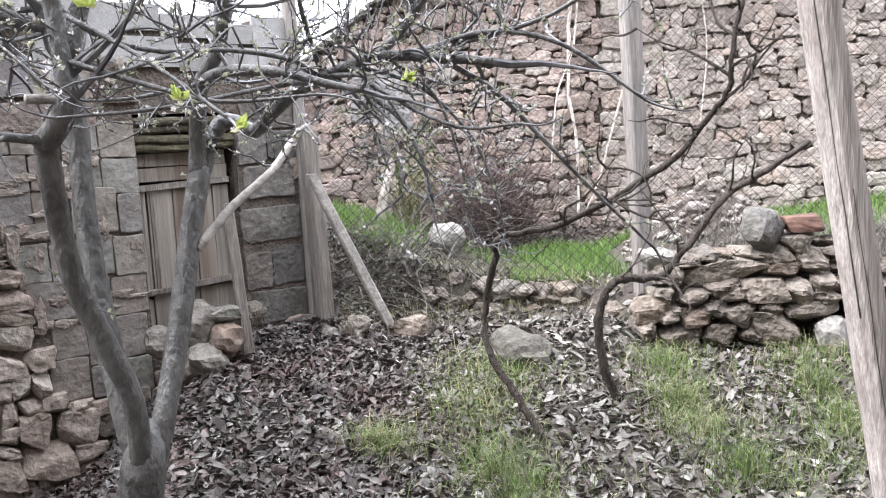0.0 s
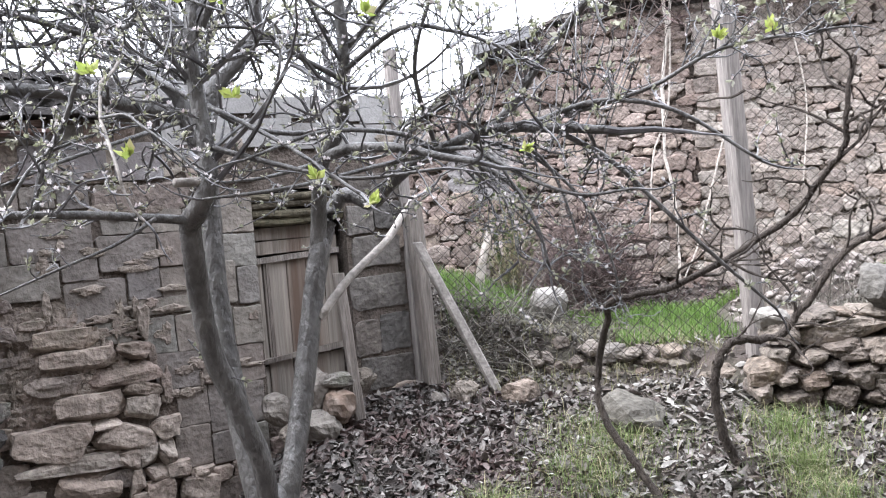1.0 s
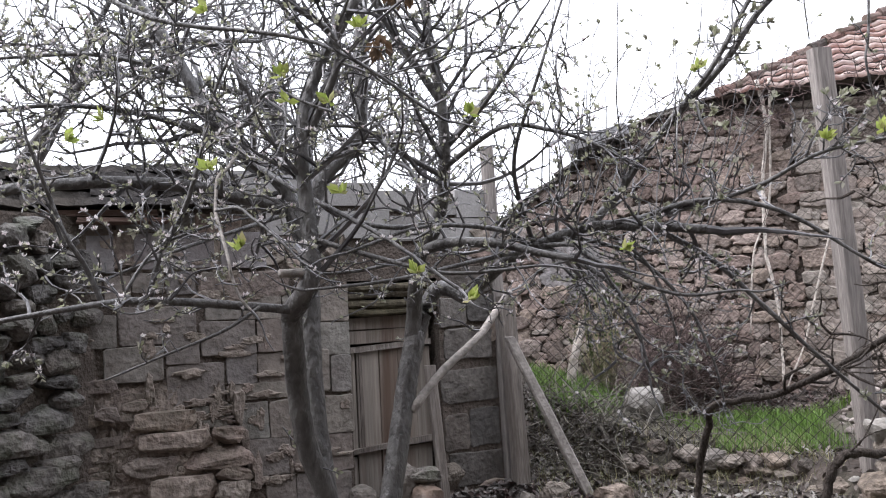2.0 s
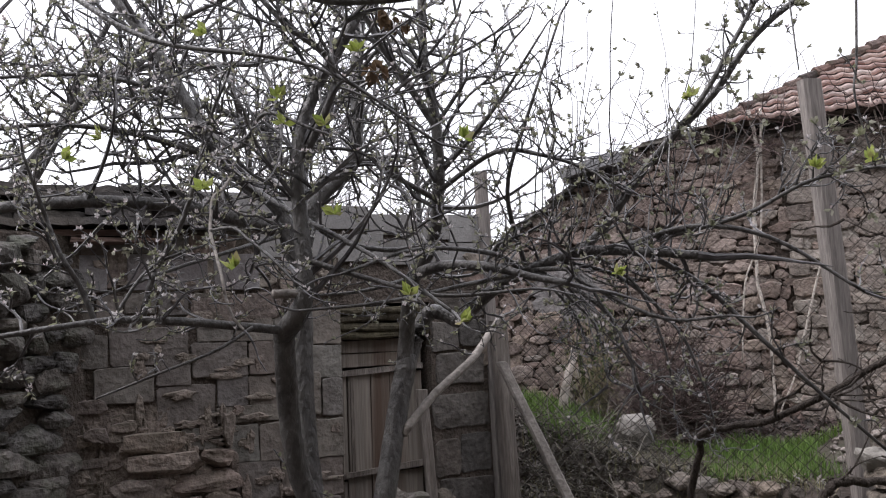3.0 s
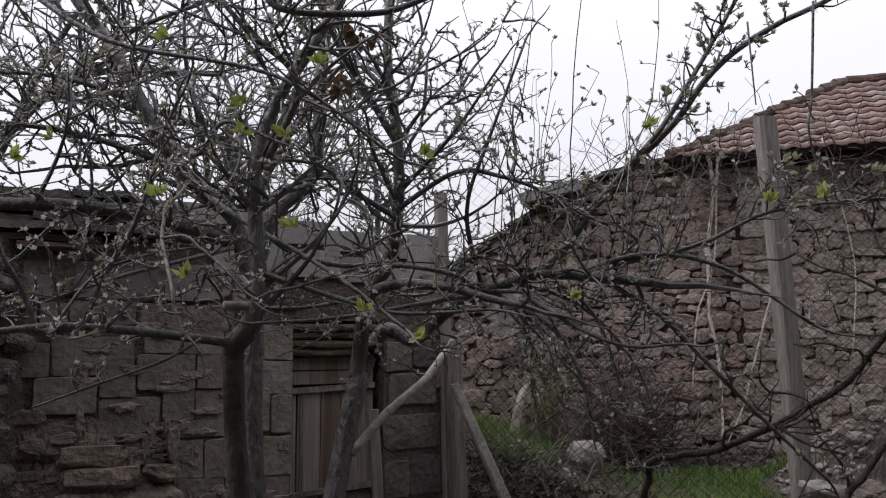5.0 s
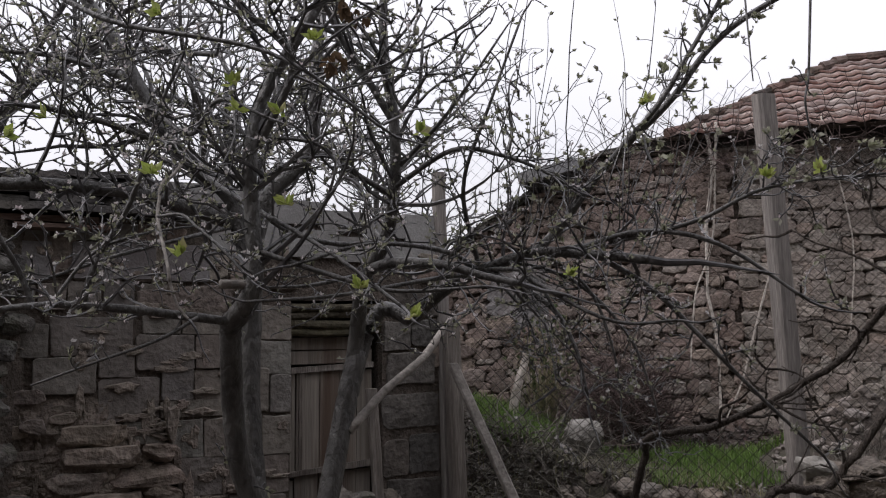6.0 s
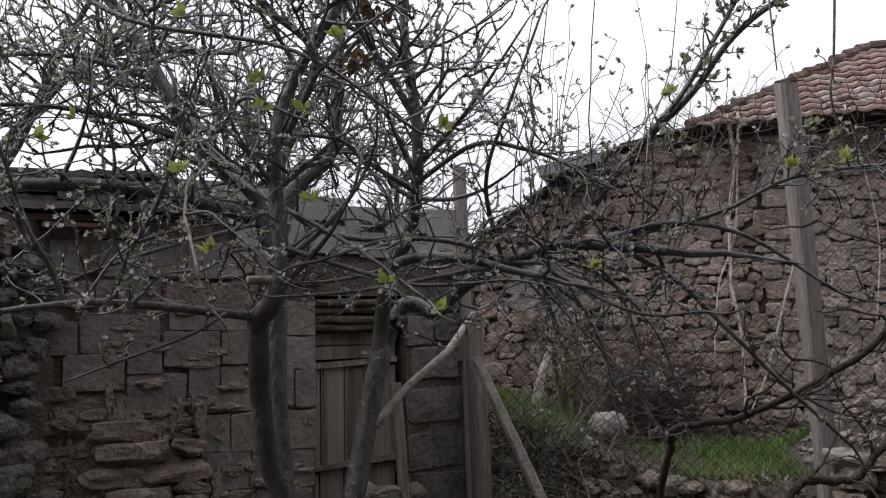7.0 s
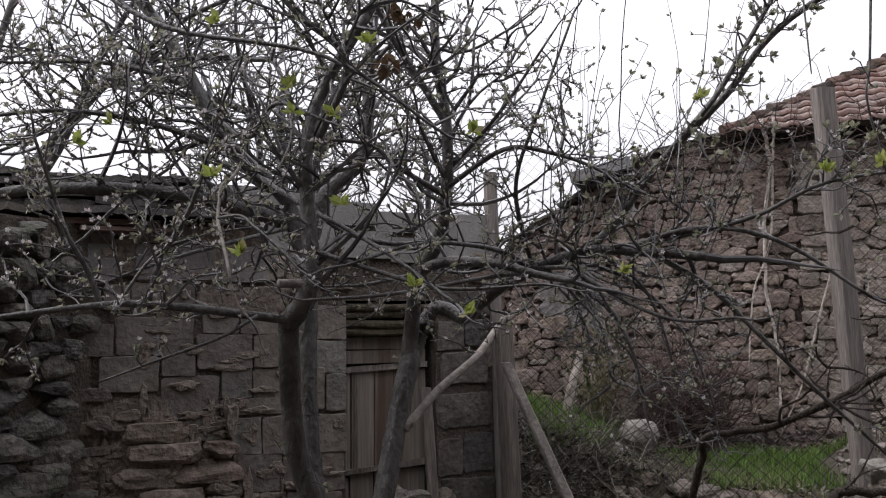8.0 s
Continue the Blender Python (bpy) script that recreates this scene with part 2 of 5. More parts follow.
def tube(s, path, r0, r1, sides=8, lump=0.0, rnd=random, cap=True, bell=1):
    """A tapering, lumpy round limb along the path; bell above 1 keeps it thick and rounds off its end."""
    n = len(path)
    up = Vector((0.31, 0.2, 0.93))
    verts, faces = [], []
    for i, p in enumerate(path):
        d = (path[min(i + 1, n - 1)] - path[max(i - 1, 0)]).normalized()
        a = d.cross(up)
        if a.length < 0.05:
            a = d.cross(Vector((1, 0, 0)))
        a.normalize()
        b = d.cross(a)
        r = r0 + (r1 - r0) * (i / (n - 1)) ** bell
        for k in range(sides):
            w = 2 * math.pi * k / sides
            q = r * (1 + lump * rnd.uniform(-1, 1))
            verts.append(p + a * (q * math.cos(w)) + b * (q * math.sin(w)))
    for i in range(n - 1):
        for k in range(sides):
            k2 = (k + 1) % sides
            faces.append((i * sides + k, i * sides + k2, (i + 1) * sides + k2, (i + 1) * sides + k))
    if cap:
        faces.append(tuple(range(sides))[::-1])
        faces.append(tuple((n - 1) * sides + k for k in range(sides)))
    s.add(verts, faces)


def stone_shape(rnd, corner=.08, chamfer=.1, bulge=.08, wavy=.025):
    """A rough-cut stone that fills about the unit square in x and z; its face looks along -y, its depth is 1."""
    q = [(sx * (.5 + rnd.uniform(-corner, corner * .4)), sz * (.5 + rnd.uniform(-corner, corner * .4))) for sx, sz in ((-1, -1), (1, -1), (1, 1), (-1, 1))]
    ring = []
    for k in range(4):
        (x0, z0), (x1, z1), (x2, z2) = q[k - 1], q[k], q[(k + 1) % 4]
        c0, c1 = chamfer * rnd.uniform(.4, 1.6), chamfer * rnd.uniform(.4, 1.6)
        ring.append((x1 + (x0 - x1) * c0, z1 + (z0 - z1) * c0))
        ring.append((x1 + (x2 - x1) * c1, z1 + (z2 - z1) * c1))
        ring.append(((x1 + x2) / 2 + rnd.uniform(-wavy, wavy), (z1 + z2) / 2 + rnd.uniform(-wavy, wavy) * 2))
    n = len(ring)
    tx, tz = rnd.uniform(-.12, .12), rnd.uniform(-.15, .15)
    s = Soup()
    verts, faces = [], []
    for y, k in ((0.0, 1.0), (-.68, 1.0), (-.9, 1 - .45 * bulge), (-1.0, 1 - 1.5 * bulge)):
        for x, z in ring:
            verts.append((x * k, y + (tx * x + tz * z + rnd.uniform(-.06, .06) if y < -.5 else 0), z * k))
    for i in range(3):
        for k in range(n):
            k2 = (k + 1) % n
            faces.append((i * n + k, (i + 1) * n + k, (i + 1) * n + k2, i * n + k2))
    verts.append((rnd.uniform(-.15, .15), -1.0 - rnd.uniform(-.04, 1.2 * bulge), rnd.uniform(-.15, .15)))
    faces += [(3 * n + k, 4 * n, 3 * n + (k + 1) % n) for k in range(n)]
    s.add(verts, faces)
    return s


def boulder_shape(rnd, rough=0.2, round_=.6):
    """A broken field stone about one across, from blocky (0) to rounded (1)."""
    bm = bmesh.new()
    bmesh.ops.create_cube(bm, size=1)
    bmesh.ops.subdivide_edges(bm, edges=bm.edges[:], cuts=5, use_grid_fill=True)
    cuts = [(Vector((rnd.uniform(-1, 1), rnd.uniform(-1, 1), rnd.uniform(-1, 1))).normalized(), rnd.uniform(.36, .5)) for _ in range(6)]
    off = Vector((rnd.uniform(0, 50), rnd.uniform(0, 50), 0))
    shear = rnd.uniform(-.2, .2)
    for v in bm.verts:
        v.co = v.co.lerp(v.co.normalized() * .55, round_)
        v.co.x += shear * v.co.z
        for nrm, d in cuts:
            e = v.co.dot(nrm) - d
            if e > 0:
                v.co -= nrm * e * 0.9
        v.co *= 1 + rough * noise.noise(v.co * 2.6 + off) + .3 * rough * noise.noise(v.co * 8 + off)
    s = Soup()
    s.add([v.co.copy() for v in bm.verts], [tuple(v.index for v in f.verts) for f in bm.faces])
    bm.free()
    return s


def lay(parent, pieces, shapes, name, mat, rest=None, smooth=False):
    """Sets the stones (u, z, w, h, depth, turn, near) as objects on shared meshes; far ones join into the mesh rest."""
    meshes = [s.mesh(name, mat, smooth) for s in shapes]
    far = Soup()
    for i, (u, z, w, h, d, turn, near) in enumerate(pieces):
        m = pose(u, 0, z, 0, turn, 0) @ Matrix.Diagonal((w, d, h, 1))
        k = i * 7 % len(shapes)
        if near:
            ob = new(name, meshes[k])
            ob.parent = parent
            ob.matrix_local = m
        else:
            far.add([m @ Vector(p) for p in shapes[k].v], shapes[k].f)
    if far.v:
        part(rest or name, far, mat, parent)["kind"] = "stuff"


def courses(rnd, u0, u1, z0, top, h, w, depth=(.05, .1), inside=None, near=None, gap=.002, wave=.03, tilt=2.5, squash=.75):
    """Random stones in uneven courses: returns pieces for lay()."""
    out, z, row = [], z0, 0
    while z < 20:
        hh = rnd.uniform(*h)
        u = u0 - rnd.uniform(0, w[1])
        any_ = False
        while u < u1:
            ww = rnd.uniform(*w) * (1 if rnd.random() < squash else .55)
            uc = u + ww / 2
            k = 2 if rnd.random() < .24 and ww < .8 * w[1] else 1
            zc = z + hh / 2 + wave * (math.sin(uc * 1.9 + 1.1 * z) + .6 * math.sin(uc * 4.3 - 2 * z)) + rnd.uniform(-.12, .12) * hh
            if zc < top(uc):
                any_ = True
                if uc > u0 and uc < u1 and (inside is None or inside(uc, zc)):
                    for q in range(k):
                        h1 = hh / k
                        out.append((uc, zc + (q - (k - 1) / 2) * h1, ww * 1.05 - gap, h1 * rnd.uniform(.9, 1.3) - gap, rnd.uniform(*depth), rnd.uniform(-tilt, tilt),
                                    near is None or near(uc, zc)))
            u += ww
        z += hh
        row += 1
        if not any_:
            break
    return out


# ---- ground ----
def step(a, b, x):
    """Smooth step from 0 at a to 1 at b."""
    t = min(1, max(0, (x - a) / (b - a)))
    return t * t * (3 - 2 * t)


EDGE_X, EDGE_Y = (-50, .3, 2.45, 2.75, 4.0, 6, 50), (6.95, 6.95, 6.7, 6.05, 5.75, 5.3, 5.0)


def ground_z(x, y, rough=True):
    z = max(.17 + .13 * (y - 6.8), -.25) + .3 * step(2.4, .3, y)
    z = min(z, .5)
    z -= .75 * step(-.5, -1.7, x) * step(8.5, 7.5, y)
    e = float(np.interp(x, EDGE_X, EDGE_Y))
    terr = .31 + .3 * min(2, max(0, 1.9 - x)) + .05 * min(3, y - 7) + .12 * min(6, max(0, x - 3.3)) + .6 * math.exp(-((x - 4.1) / .62) ** 2 - ((y - 7.5) / .6) ** 2)
    wide = .18 if x > 1.3 else .18 + .9 * step(1.3, .4, x)
    k = step(e, e + wide, y) * step(-.3, .3, x if y < 8 else 1)
    z = z * (1 - k) + max(terr, z) * k
    if rough:
        z += .035 * noise.noise((x * 1.7, y * 1.7, 3)) + .015 * noise.noise((x * 6, y * 6, 1))
    return z


def axis(lo, hi, stepsize, far):
    a = list(np.arange(lo, hi + 1e-6, stepsize))
    d, g = [], stepsize
    while (d[-1] if d else 0) < far:
        g *= 1.35
        d.append((d[-1] if d else 0) + g)
    return [lo - q for q in d[::-1]] + a + [hi + q for q in d]


gx, gy = axis(-4, 8, .08, 900), axis(.5, 11, .08, 900)
s = Soup()
s.v = [(x, y, ground_z(x, y)) for y in gy for x in gx]
nx = len(gx)
s.f = [(j * nx + i, j * nx + i + 1, (j + 1) * nx + i + 1, (j + 1) * nx + i) for j in range(len(gy) - 1) for i in range(nx - 1)]
ground = part("ground", s, M_EARTH, smooth=True)
tagged(ground, "dark garden soil sloping up to a grassy terrace", "ground", kind="structure")

# ---- the shed ----
SHED = Matrix(((.883, -.469, 0, -2.63), (.469, .883, 0, 5.47), (0, 0, 1, 0), (0, 0, 0, 1)))
rnd = random.Random(5)
DOOR0, DOOR1 = 1.83, 2.61
s = Soup()
box(s, -.5, 1.2, 0, .45, -1.4, 2.5)
box(s, 1.2, DOOR0, 0, .45, -1.4, 2.3)
box(s, DOOR1, 3.2, 0, .45, -1.2, 2.2)
box(s, DOOR0, DOOR1, 0, .45, 1.93, 2.2)
box(s, DOOR0, DOOR1, 0, .45, -1.2, .1)
wall = part("wall_north", s, M_MORTAR)
wall.matrix_world = SHED
tagged(wall, "old shed wall of cut blocks over rubble with mud mortar", "wall", kind="structure")
s = Soup()
box(s, 2.8, 3.2, .45, 3.6, -.6, 2.2)
box(s, -.5, 2.8, 3.2, 3.6, -.6, 2.2)
box(s, -.9, -.5, .45, 3.6, -.6, 2.2)
w2 = part("wall_east", s, M_MORTAR)
w2.matrix_world = SHED
tagged(w2, "back and side walls of the shed in mud and stone", "wall", kind="structure")
s = Soup()
box(s, -.5, 2.8, .45, 3.2, 2.2, 2.3)
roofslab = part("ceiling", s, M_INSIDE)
roofslab.matrix_world = SHED
tagged(roofslab, "dark earth ceiling of the shed", "ceiling", kind="structure")

# cut blocks, course by course: u from, u to, z from, z to
BLOCKS_UPPER = [(.15, .68, 1.54, 1.81), (.05, .45, 1.29, 1.53), (.46, .69, 1.39, 1.57), (.46, .87, 1.08, 1.38), (.70, 1.10, 1.43, 1.68), (1.11, 1.36, 1.43, 1.67)]
BLOCKS_MIDDLE = [(.63, .90, .92, 1.075), (.88, 1.10, 1.21, 1.43), (1.11, 1.33, 1.20, 1.42), (.87, 1.34, 1.09, 1.20), (.95, 1.17, .80, 1.07), (1.18, 1.45, .79, 1.06), (1.0, 1.33, .52, .80)]
BLOCKS_DOOR = [(1.34, 1.56, .52, .78), (1.36, 1.57, 1.43, 1.65), (1.35, 1.66, 1.10, 1.42), (1.58, 1.83, 1.37, 1.62), (1.67, 1.83, 1.08, 1.36), (1.58, 1.83, 1.63, 1.89)]
BLOCKS_LOW = [(1.46, 1.60, .80, 1.08), (1.61, 1.83, .77, 1.06), (1.57, 1.82, .48, .76), (1.14, 1.36, .23, .51), (1.10, 1.36, -.08, .22)]
BLOCKS_FOOT = [(1.37, 1.53, .14, .5), (1.54, 1.80, .16, .47), (1.58, 1.80, -.12, .15), (1.37, 1.57, -.1, .13), ]
BLOCKS_JAMB = [(2.62, 2.86, 1.52, 1.76), (2.87, 3.12, 1.55, 1.78), (2.64, 3.1, 1.24, 1.50), (2.60, 3.14, .88, 1.16), (2.62, 2.84, .5, .8), (2.85, 3.13, .5, .82), (2.63, 3.14, .2, .475)]
BLOCKS_HEAD = [(.74, 1.0, 1.69, 1.83), (1.01, 1.3, 1.68, 1.84), (1.31, 1.57, 1.66, 1.86), (-.06, .14, 1.54, 1.76), (-.15, .05, 1.88, 2.02), (.07, .24, 1.86, 2.03), (.25, .46, 1.91, 2.05), (.48, .68, 1.89, 2.05), (.72, .92, 1.86, 2.04), (-.08, .13, 2.34, 2.44), (.15, .7, 2.34, 2.46), (2.66, 3.12, 1.8, 2.02)]
COURSES = [BLOCKS_UPPER, BLOCKS_MIDDLE, BLOCKS_DOOR, BLOCKS_LOW, BLOCKS_FOOT, BLOCKS_JAMB, BLOCKS_HEAD]
blocks = []
for c in COURSES:
    for u0, u1, z0, z1 in c:
        blocks.append(((u0 + u1) / 2, (z0 + z1) / 2, u1 - u0 + .011, z1 - z0 + .011, rnd.uniform(.012, .028), rnd.uniform(-1.2, 1.2), True))
lay(wall, [b for b in blocks if b[0] < 2.6], [stone_shape(rnd, .03, .05, .03, .016) for _ in range(14)], "block", M_ASHLAR)
lay(wall, [b for b in blocks if b[0] > 2.6], [stone_shape(rnd, .05, .08, .05, .025) for _ in range(6)], "block", M_JAMB)

panels = [((a + b) / 2, (c + d) / 2, b - a, d - c, .03, rnd.uniform(-.6, .6), True) for a, b, c, d in ((.26, .82, 2.07, 2.33), (-.08, .14, 2.06, 2.32), (.86, 1.2, 2.06, 2.33))]
lay(wall, panels, [stone_shape(rnd, .012, .03, .015, .006) for _ in range(3)], "block", M_PANEL)
# rough stones low in the wall: u from, u to, z from, z to
RUBBLE_HIGH = [(.27, .73, .77, .92), (.23, .64, .90, 1.06), (.91, .98, .93, 1.15), (.57, 1.02, .63, .76), (.76, 1.01, .53, .63), (.34, .76, .41, .60), (.78, 1.01, .35, .52),
               (.06, .52, .18, .41), (.54, .74, .33, .40), (.55, .93, .17, .34), (.08, .71, .07, .18), (.69, .83, .01, .15), (.94, 1.13, .19, .33), (-.01, .13, 1.04, 1.13), (.76, .96, .80, .91),
               (.13, .49, .64, .76)]
RUBBLE_LOW = [(.84, .96, .01, .18), (.97, 1.08, 0, .17), (.76, .86, -.17, 0), (.86, 1.03, -.1, 0), (1.02, 1.18, -.14, .0), (.74, .86, -.3, -.17), (.86, 1.05, -.35, -.12), (.84, 1.19, -.6, -.36),
              (.70, .84, -.38, -.3), (.66, .84, -.62, -.39), (1.1, 1.36, -.41, -.16), (1.18, 1.34, -.17, -.09), (1.21, 1.42, -.55, -.42), (.3, .68, -.15, .05), (.38, .7, -.36, -.17)]
rubble = [((a + b) / 2, (c + d) / 2, (b - a) * 1.1, (d - c) * 1.15, rnd.uniform(.16, .21), rnd.uniform(-4, 4), True) for a, b, c, d in RUBBLE_HIGH + RUBBLE_LOW]
shapes = [boulder_shape(rnd, .15, .22) for _ in range(12)]
lay(wall, [p for p in rubble if p[1] > .55], shapes, "stone", M_RUBBLE)
lay(wall, [p for p in rubble if p[1] <= .55], shapes, "stone", M_FALLEN)


def taken(u, z, grow=.03):
    if DOOR0 - .04 < u < DOOR1 + .04 and z > 0:
        return True
    return any(a - grow < u < b + grow and c - grow < z < d + grow for q in (*COURSES, RUBBLE_HIGH, RUBBLE_LOW) for a, b, c, d in q)


# rubble between and below the blocks, thin slabs low down
stones = courses(rnd, -.35, 3.2, -1.0, lambda u: .32, (.1, .2), (.12, .34), (.03, .07), inside=lambda u, z: not taken(u, z), tilt=6)
stones += courses(rnd, -.35, 3.2, .34, lambda u: 1.35, (.06, .13), (.14, .4), (.02, .05), inside=lambda u, z: not taken(u, z, .075), tilt=3)
stones += courses(rnd, -.35, 3.2, 1.35, lambda u: 2.45 if u < 1.2 else 2.25, (.16, .27), (.3, .7), (.012, .026), inside=lambda u, z: not taken(u, z), tilt=1.5)
lay(wall, stones, [stone_shape(rnd, .13, .15, .1, .045) for _ in range(18)], "stone", M_RUBBLE)
# crumbling mud core where the facing stones have fallen away
q = Soup()
nu, nz = 44, 56
for j in range(nz + 1):
    for i in range(nu + 1):
        u, z = -.08 + .66 * i / nu, .36 + .92 * j / nz
        edge = min(1, 5 * min(i / nu, 1 - i / nu, j / nz, 1 - j / nz) + .25 * noise.noise((u * 7, z * 7, 2)))
        d = .036 + .03 * noise.noise((u * 6, z * 6, 1)) + .022 * noise.noise((u * 17, z * 17, 5)) + .012 * noise.noise((u * 45, z * 45, 7))
        q.v.append((u, .004 - max(-.01, d * edge), z))
q.f = [(j * (nu + 1) + i, j * (nu + 1) + i + 1, (j + 1) * (nu + 1) + i + 1, (j + 1) * (nu + 1) + i) for j in range(nz) for i in range(nu)]
part("mud_core", q, M_SMEAR, wall, "crumbling brown mud and rubble core")
# mud mortar smeared over the joints
q = Soup()
for k in range(150):
    u, z = rnd.uniform(-.2, 1.8), rnd.uniform(.2, 2.3)
    if rnd.random() < .35:
        u, z = rnd.uniform(.0, .95), rnd.uniform(.5, 1.15)
    w, h, ph = rnd.uniform(.03, .13), rnd.uniform(.015, .05), rnd.uniform(0, 9)
    if rnd.random() < .3:
        w, h = h, w
    n = 14
    ring = []
    for i in range(n):
        a = 2 * math.pi * i / n
        r = 1 + .7 * noise.noise((math.cos(a) * 1.5 + ph, math.sin(a) * 1.5, k))
        ring.append((u + w * r * math.cos(a), z + h * r * math.sin(a)))
    verts = [(x, -.004, y) for x, y in ring] + [(u + (x - u) * .75, -.030 - rnd.uniform(0, .008), z + (y - z) * .75) for x, y in ring] + [(u, -.037, z)]
    q.add(verts, [(i, n + i, n + (i + 1) % n, (i + 1) % n) for i in range(n)] + [(n + i, 2 * n, n + (i + 1) % n) for i in range(n)])
part("mortar_smear", q, M_SMEAR, wall, "crumbling mud mortar smeared over the joints")["kind"] = "stuff"
# parapet of grey blocks on the wall head
s = Soup()
parapet = empty("parapet", "stepped parapet of plain grey concrete blocks", "parapet", kind="structure")
parapet.matrix_world = SHED
for u0, u1, z0, z1 in [(.70, 1.21, 2.51, 2.80), (1.22, 1.74, 2.31, 2.53), (1.22, 1.64, 2.535, 2.77), (1.745, 2.23, 2.27, 2.49), (1.645, 2.10, 2.535, 2.72),
                       (2.235, 2.70, 2.24, 2.45), (2.105, 2.48, 2.495, 2.66), (2.485, 2.83, 2.455, 2.60), (2.705, 3.18, 2.22, 2.43), (2.835, 3.17, 2.435, 2.67)]:
    q = Soup()
    box(q, u0, u1, .02, .24, z0, z1, .006, rnd)
    part("block", q, M_CONCRETE, parapet)

q = Soup()
for u0, u1, z1 in ((.7, 1.64, 2.74), (1.64, 2.1, 2.69), (2.1, 2.48, 2.63), (2.48, 2.83, 2.57), (2.83, 3.17, 2.64)):
    box(q, u0, u1, .05, .2, 2.15, z1)
part("mortar", q, M_MORTAR, parapet)

# earth roof with its layered eave over the near part
roof = empty("roof", "dark layered earth and plank roof edge of the shed", "roof", kind="structure")
roof.matrix_world = SHED
for k in range(5):
    u = -1.7
    while u < (.95 if k < 4 else .6):
        ln = rnd.uniform(.22, .6)
        q = Soup()
        y0 = -.17 + .05 * k + rnd.uniform(-.07, .05)
        z0 = 2.50 + .068 * k + .02 * (u + 1.6) + rnd.uniform(-.015, .015)
        n = 6
        verts = []
        for i in range(n + 1):
            x = u + ln * i / n
            dy, dz = rnd.uniform(-.025, .025), rnd.uniform(-.012, .012)
            verts += [(x, y0 + dy, z0 - .022 + dz), (x, y0 + 1.1, z0 - .03), (x, y0 + 1.1, z0 + .035), (x, y0 + .03 + dy, z0 + .032 + dz)]
        faces = [(4 * i + a, 4 * i + b, 4 * i + 4 + b, 4 * i + 4 + a) for i in range(n) for a, b in ((1, 0), (2, 1), (3, 2), (0, 3))]
        q.add(verts, faces + [(0, 1, 2, 3), tuple(4 * n + i for i in (3, 2, 1, 0))])
        part("slab", q, M_DARKROOF, roof)
        u += ln * rnd.uniform(.85, 1.0)
q = Soup()
box(q, -.35, .42, -.12, .05, 2.44, 2.485, .008, rnd)
part("board", q, M_BOARD, roof, "reddish weathered board")
q = Soup()
box(q, -.1, .5, -.15, .02, 2.395, 2.43, .01, rnd)
part("board", q, M_BOARD, roof, "reddish weathered board")

# rubble wall that comes forward from the inner corner
WEST = Matrix.Translation((-2.63, 5.47, 0)) @ Matrix.Rotation(math.atan2(.68, .32) , 4, "Z") @ Matrix.Translation((-2.6, 0, 0))
s = Soup()
box(s, 0, 2.75, .0, .5, -1.4, 2.45)
west = part("wall_west", s, M_MORTAR)
west.matrix_world = WEST
tagged(west, "dark mossy dry-stone wall of rounded boulders", "wall", kind="structure")
# boulders: u from, u to, z from, z to
WEST_STONES = [(1.89, 2.05, 2.19, 2.36), (1.91, 2.11, 1.97, 2.17), (1.84, 2.02, 1.9, 2.03), (2.07, 2.26, 1.86, 1.98), (2.09, 2.22, 2.19, 2.33), (2.22, 2.42, 2.09, 2.22), (1.96, 2.14, 1.46, 1.57),
               (1.94, 2.14, 1.34, 1.43), (2.16, 2.41, 1.3, 1.39), (1.83, 2.07, 1.22, 1.37), (1.99, 2.38, 1.04, 1.21), (1.75, 1.98, 1.13, 1.21), (1.75, 2.17, .93, 1.09), (2.18, 2.5, .86, 1.01),
               (1.80, 2.08, .84, .93), (2.11, 2.39, .79, .88), (1.9, 2.43, .65, .83), (2.23, 2.42, 1.18, 1.29)]
WEST_UPPER = [(2.15, 2.41, 1.39, 1.56), (1.94, 2.09, 1.64, 1.78), (1.8, 1.95, 1.59, 1.69), (2.05, 2.3, 1.53, 1.65), (2.31, 2.48, 1.53, 1.66), (1.8, 1.95, 1.71, 1.79), (1.93, 2.09, 1.79, 1.89),
              (2.23, 2.41, 1.73, 1.81), (2.11, 2.23, 2.03, 2.17), (2.02, 2.18, 2.32, 2.42), (2.24, 2.44, 2.23, 2.33), (2.27, 2.45, 1.95, 2.08), (2.12, 2.22, 1.66, 1.84), (2.42, 2.58, 1.7, 1.84), (2.43, 2.58, 1.98, 2.2)]
bst = [((a + b) / 2, (c + d) / 2, (b - a) * 1.06, (d - c) * 1.1, rnd.uniform(.2, .27), rnd.uniform(-5, 5), True) for a, b, c, d in WEST_STONES + WEST_UPPER]


def west_free(u, z):
    return (u < 2.45 or z < .6) and not any(a - .04 < u < b + .04 and c - .035 < z < d + .035 for a, b, c, d in WEST_STONES + WEST_UPPER)


bst += courses(rnd, .2, 2.6, -1.2, lambda u: 2.42, (.1, .17), (.16, .34), (.13, .19), inside=west_free, tilt=9, gap=.012, wave=.04)
lay(west, bst, [boulder_shape(rnd, .14, .5) for _ in range(18)], "stone", M_DARKSTONE)

